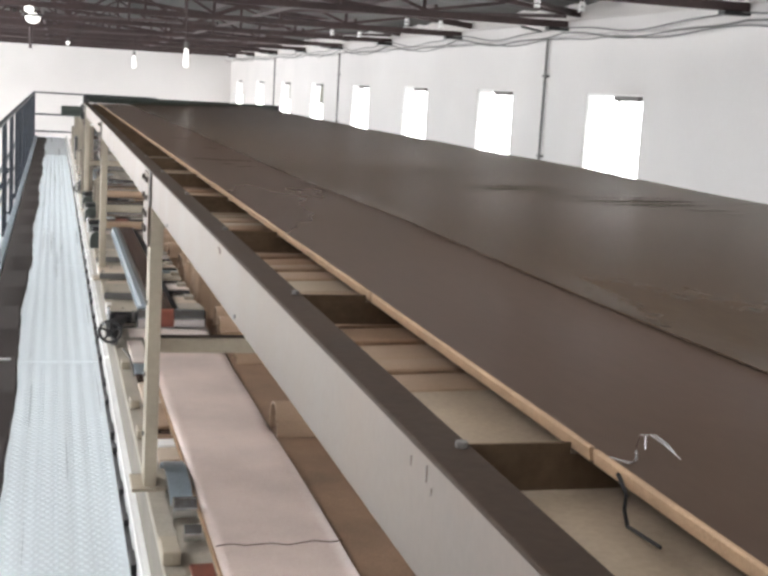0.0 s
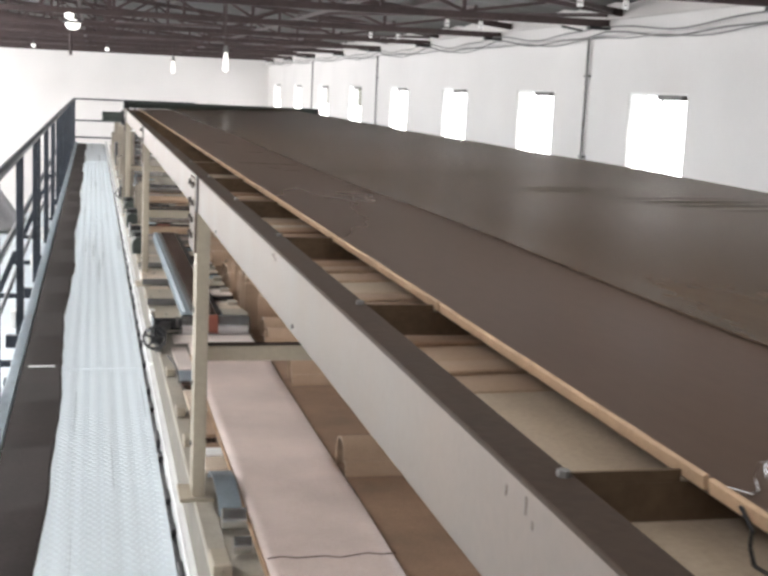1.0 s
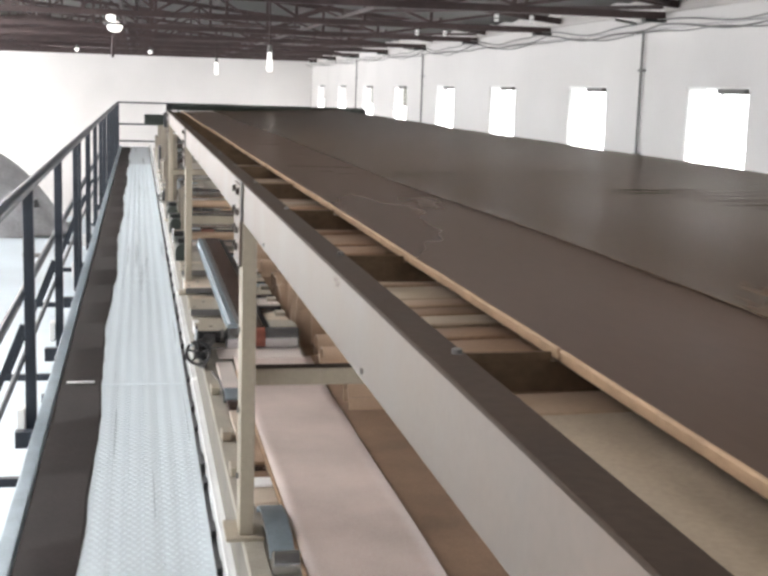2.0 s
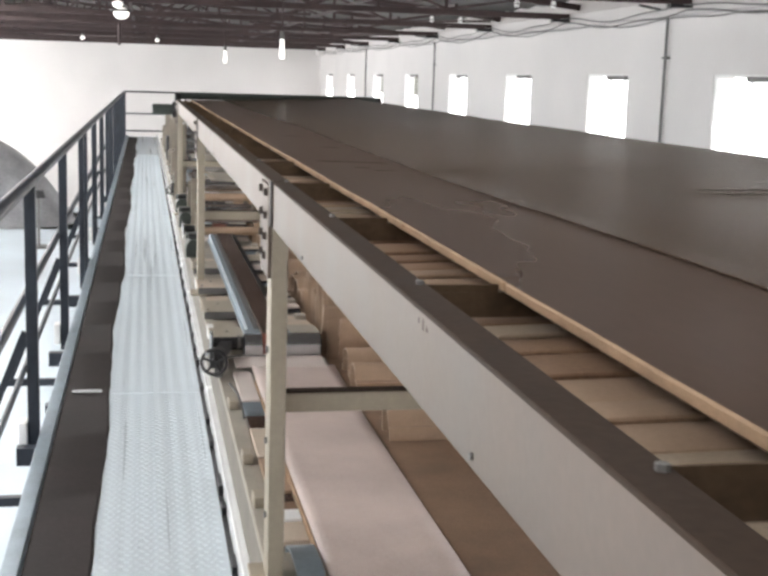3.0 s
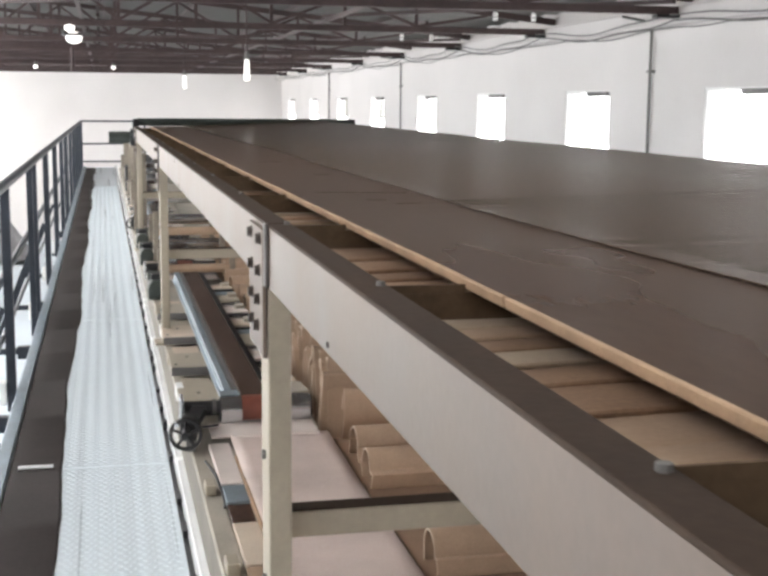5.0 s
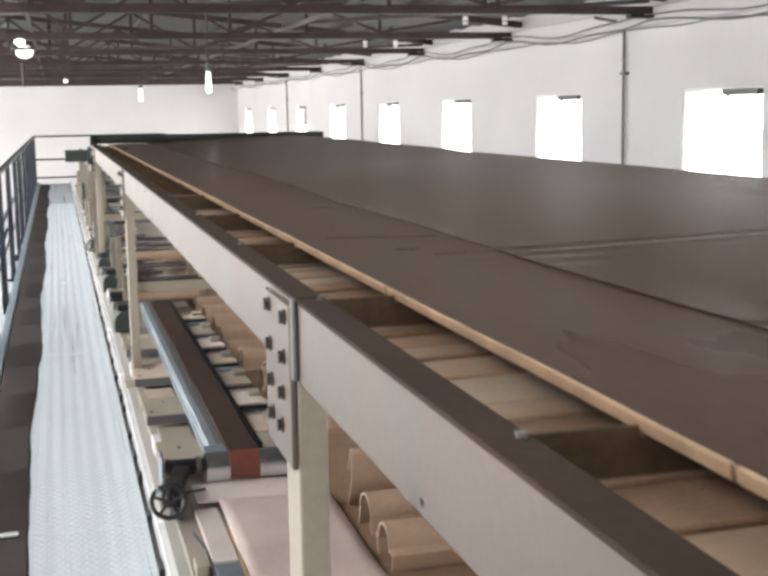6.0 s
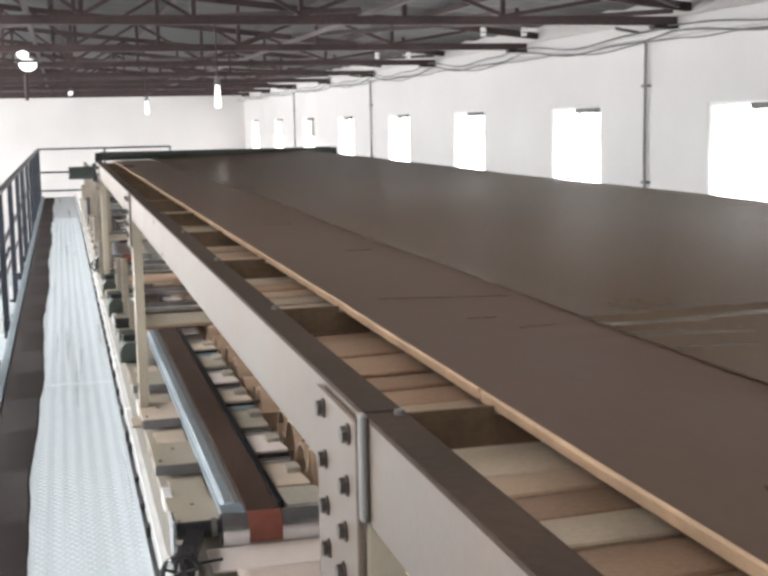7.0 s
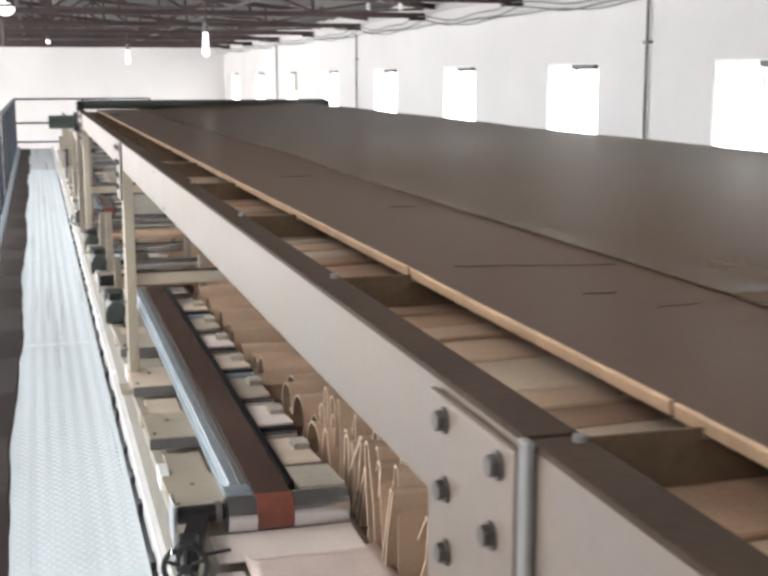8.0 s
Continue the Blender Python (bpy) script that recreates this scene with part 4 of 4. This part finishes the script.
def build_far_machine():
    """What carries on beyond the bridge end."""
    t = thing("far_machine", "cream and grey machine stands beyond the bridge end", "machine")
    for i, y in enumerate((14.4, 16.0, 17.8, 19.5, 21.4, 23.2)):
        part("stand", box(0.76, 0.84, y, y + 0.1, 0.25, 1.02 - 0.05 * (i % 2), bevel=0.005), DUSTY, t)
        part("stand", box(2.3, 2.38, y, y + 0.1, 0.25, 1.02, bevel=0.005), DUSTY, t)
        part("roller", rod((0.84, y + 0.3, 0.55 + 0.1 * (i % 3)), (2.3, y + 0.3, 0.55 + 0.1 * (i % 3)), 0.06, 16), STEEL, t, smooth=True)
        part("guard", box(0.72, 0.80, y + 0.3, y + 0.75, 0.26, 0.5 + 0.12 * (i % 2), bevel=0.01), BLACK if i % 3 == 0 else DUSTY, t)
    part("beam", box(0.78, 0.82, 14.2, 24, 0.9, 1.0, bevel=0.004), DUSTY, t)
    m = thing("gear_motor", "dark gear motor on a bracket at the bridge end", "motor", at=(0.58, 13.95, 1.19))
    part("motor", rod((-0.10, 0, 0), (0.10, 0, 0), 0.055, 18), GREEN_D, m, smooth=True)
    part("gearbox", box(0.10, 0.2, -0.06, 0.06, -0.08, 0.08, bevel=0.01), BLACK, m)
    part("bracket", box(0.12, 0.18, -0.04, 0.04, -0.94, -0.081), DUSTY, m)
    for y in (9.75, 11.5, 12.6):
        m2 = thing("gear_motor", "dark green gear motor standing on the lower bed", "motor", "gear motors", at=(0.735, y, 0.36))
        part("motor", rod((0, -0.12, 0), (0, 0.1, 0), 0.05, 18), GREEN_D, m2, smooth=True)
        part("gearbox", box(-0.05, 0.05, 0.1, 0.2, -0.108, 0.07, bevel=0.01), GREEN_D, m2)
        part("terminal_box", box(-0.035, 0.03, -0.06, 0.02, 0.046, 0.082, bevel=0.006), BLACK, m2)


build_far_machine()


def build_rack(y, n):
    t = thing("roller_rack", "cream rack holding a stack of steel rollers over the lower bed", "roller rack", "roller racks")
    for x in (0.80, 1.30):
        part("upright", box(x - 0.02, x + 0.02, y - 0.03, y + 0.03, 0.25, 0.32 + 0.095 * n, bevel=0.003), DUSTY, t)
    for i in range(n):
        part("roller", rod((0.82, y + 0.05 * (i % 2), 0.36 + 0.095 * i), (1.28, y + 0.05 * (i % 2), 0.36 + 0.095 * i), 0.032, 14), STEEL if i % 2 else KRAFT_L, t, smooth=True)
        # black strips behind the rollers stand in for the dark gaps between them
        part("guard", box(0.83, 1.27, y + 0.09, y + 0.1, 0.32 + 0.095 * i, 0.38 + 0.095 * i), BLACK, t)


build_rack(11.3, 4)
build_rack(12.2, 3)
build_rack(10.55, 2)


def build_wire():
    b = bmesh.new()
    pts = []
    for i in range(26):
        u = i / 25
        pts.append((0.842 - 0.012 * u + 0.004 * math.sin(14 * u), 0.93 - 0.02 * u + 0.004 * math.cos(17 * u), 1.262 - 0.028 * u))
    pts += [(0.846, 0.885, 1.252), (0.85, 0.85, 1.252)]
    bm_path(b, [(0.8435, 0.955 - 0.028 * i / 10, 1.292 - 0.018 * i / 10) for i in range(8)], 0.0018, 6)
    bm_path(b, [(0.842, 0.935, 1.282), (0.840, 0.932, 1.270), (0.842, 0.928, 1.258), (0.848, 0.885, 1.257)], 0.0018, 6)
    solid("twisted_wire", b, BLACK, "short black twisted wire hanging off the batten", "wire", smooth=True)
    w = bmesh.new()
    for k in range(2):
        pts = [(0.878 + 0.005 * k, 0.912 - 0.008 * k, 1.2945), (0.879 + 0.004 * k, 0.908, 1.306), (0.885 + 0.004 * k, 0.900, 1.308), (0.893 + 0.003 * k, 0.888, 1.302), (0.900, 0.874 + 0.005 * k, 1.2945)]
        bm_path(w, pts, 0.0006, 6)
    bm_path(w, [(0.84, 0.885, 1.2945), (0.85, 0.868, 1.2945), (0.86, 0.875, 1.2945), (0.872, 0.9, 1.2945)], 0.0009, 6)
    bmesh.ops.translate(w, verts=w.verts, vec=(0.012, 0.105, 0))
    solid("wire_loop", w, STEEL, "bent bright wire loop lying on the web", "wire", smooth=True)


build_wire()


# ---- hall floor beyond the railing ----
def build_heap():
    bm = bmesh.new()
    nx, ny = 34, 20
    g = []
    for i in range(nx + 1):
        row = []
        for j in range(ny + 1):
            u, v = i / nx * 2 - 1, j / ny * 2 - 1
            r = min(1.0, (abs(u) ** 2.6 + abs(v) ** 2.6) ** (1 / 2.6))
            z = 2.75 * (1 - r ** 2.4) + 0.14 * noise.noise((u * 3, v * 3, 1)) * (1 - r)
            row.append(bm.verts.new((-5.4 + 3.7 * u, 39.6 + 2.2 * v, FLOOR + max(0, z))))
        g.append(row)
    for i in range(nx):
        for j in range(ny):
            bm.faces.new((g[i][j], g[i + 1][j], g[i + 1][j + 1], g[i][j + 1]))
    solid("tarpaulin", bm, TARP, "large heap under a grey tarpaulin on the hall floor", "heap", smooth=True)
    t = thing("floor_stand", "dark round-topped stand on the hall floor", "stand", at=(-2.3, 33.6, FLOOR))
    part("base", rod((0, 0, 0), (0, 0, 0.05), 0.28, 20), PIPE, t)
    part("pole", rod((0, 0, 0.05), (0, 0, 1.3), 0.035, 10), PIPE, t)
    part("head", rod((0, 0, 1.3), (0, 0, 1.5), 0.2, 18, 0.14), BLACK, t, smooth=True)
    for i, (x, y, w, h, m) in enumerate(((-2.2, 14.2, 0.5, 0.3, CREAM), (-2.0, 13.2, 0.4, 0.22, REDB))):
        solid("floor_crate", box(x - w / 2, x + w / 2, y, y + w * 0.8, FLOOR, FLOOR + h, bevel=0.02), m, "packed board crate standing on the hall floor", "crate", "crates")


build_heap()


# ---- what moves ----
# the bridge top stands a little above its nominal height
for ob in list(scene.collection.objects):
    if ob.parent is None and ob.name.split(".")[0] in ("bridge_frame", "kraft_web", "edge_batten", "end_roller", "twisted_wire", "wire_loop"):
        ob.matrix_basis = RAISE @ ob.matrix_basis


def motions():
    walk(upper_folds, [(t, RAISE @ pose(0, y, 0)) for t, y in ((0, 0.0), (0.5, 0.02), (1.0, 0.07), (1.5, 0.18), (3.0, 0.55), (4.0, 0.84), (5.5, 1.31), (6.5, 1.65), (7.0, 1.84), (7.5, 2.04), (8.0, 2.24))])
    walk(loops, [(t, pose(0, y, 0)) for t, y in ((0, 0.72), (1.5, 0.5), (3.0, 0.28), (4.0, 0.17), (5.5, 0.0), (6.5, -0.06), (8.0, -0.16))])
    walk(slack[0], [(t, pose(1.26, y, LZ + 0.001)) for t, y in ((0, 4.68), (0.5, 4.55), (1.0, 4.3), (1.5, 3.75), (3.0, 2.9), (8.0, 0.6))])
    walk(slack[1], [(t, pose(1.26, y, LZ + 0.001)) for t, y in ((0, 5.92), (0.5, 5.70), (1.0, 5.62), (1.5, 5.58), (3.0, 5.34), (3.5, 5.22), (4.0, 5.15), (5.5, 4.9), (8.0, 4.5))])


motions()
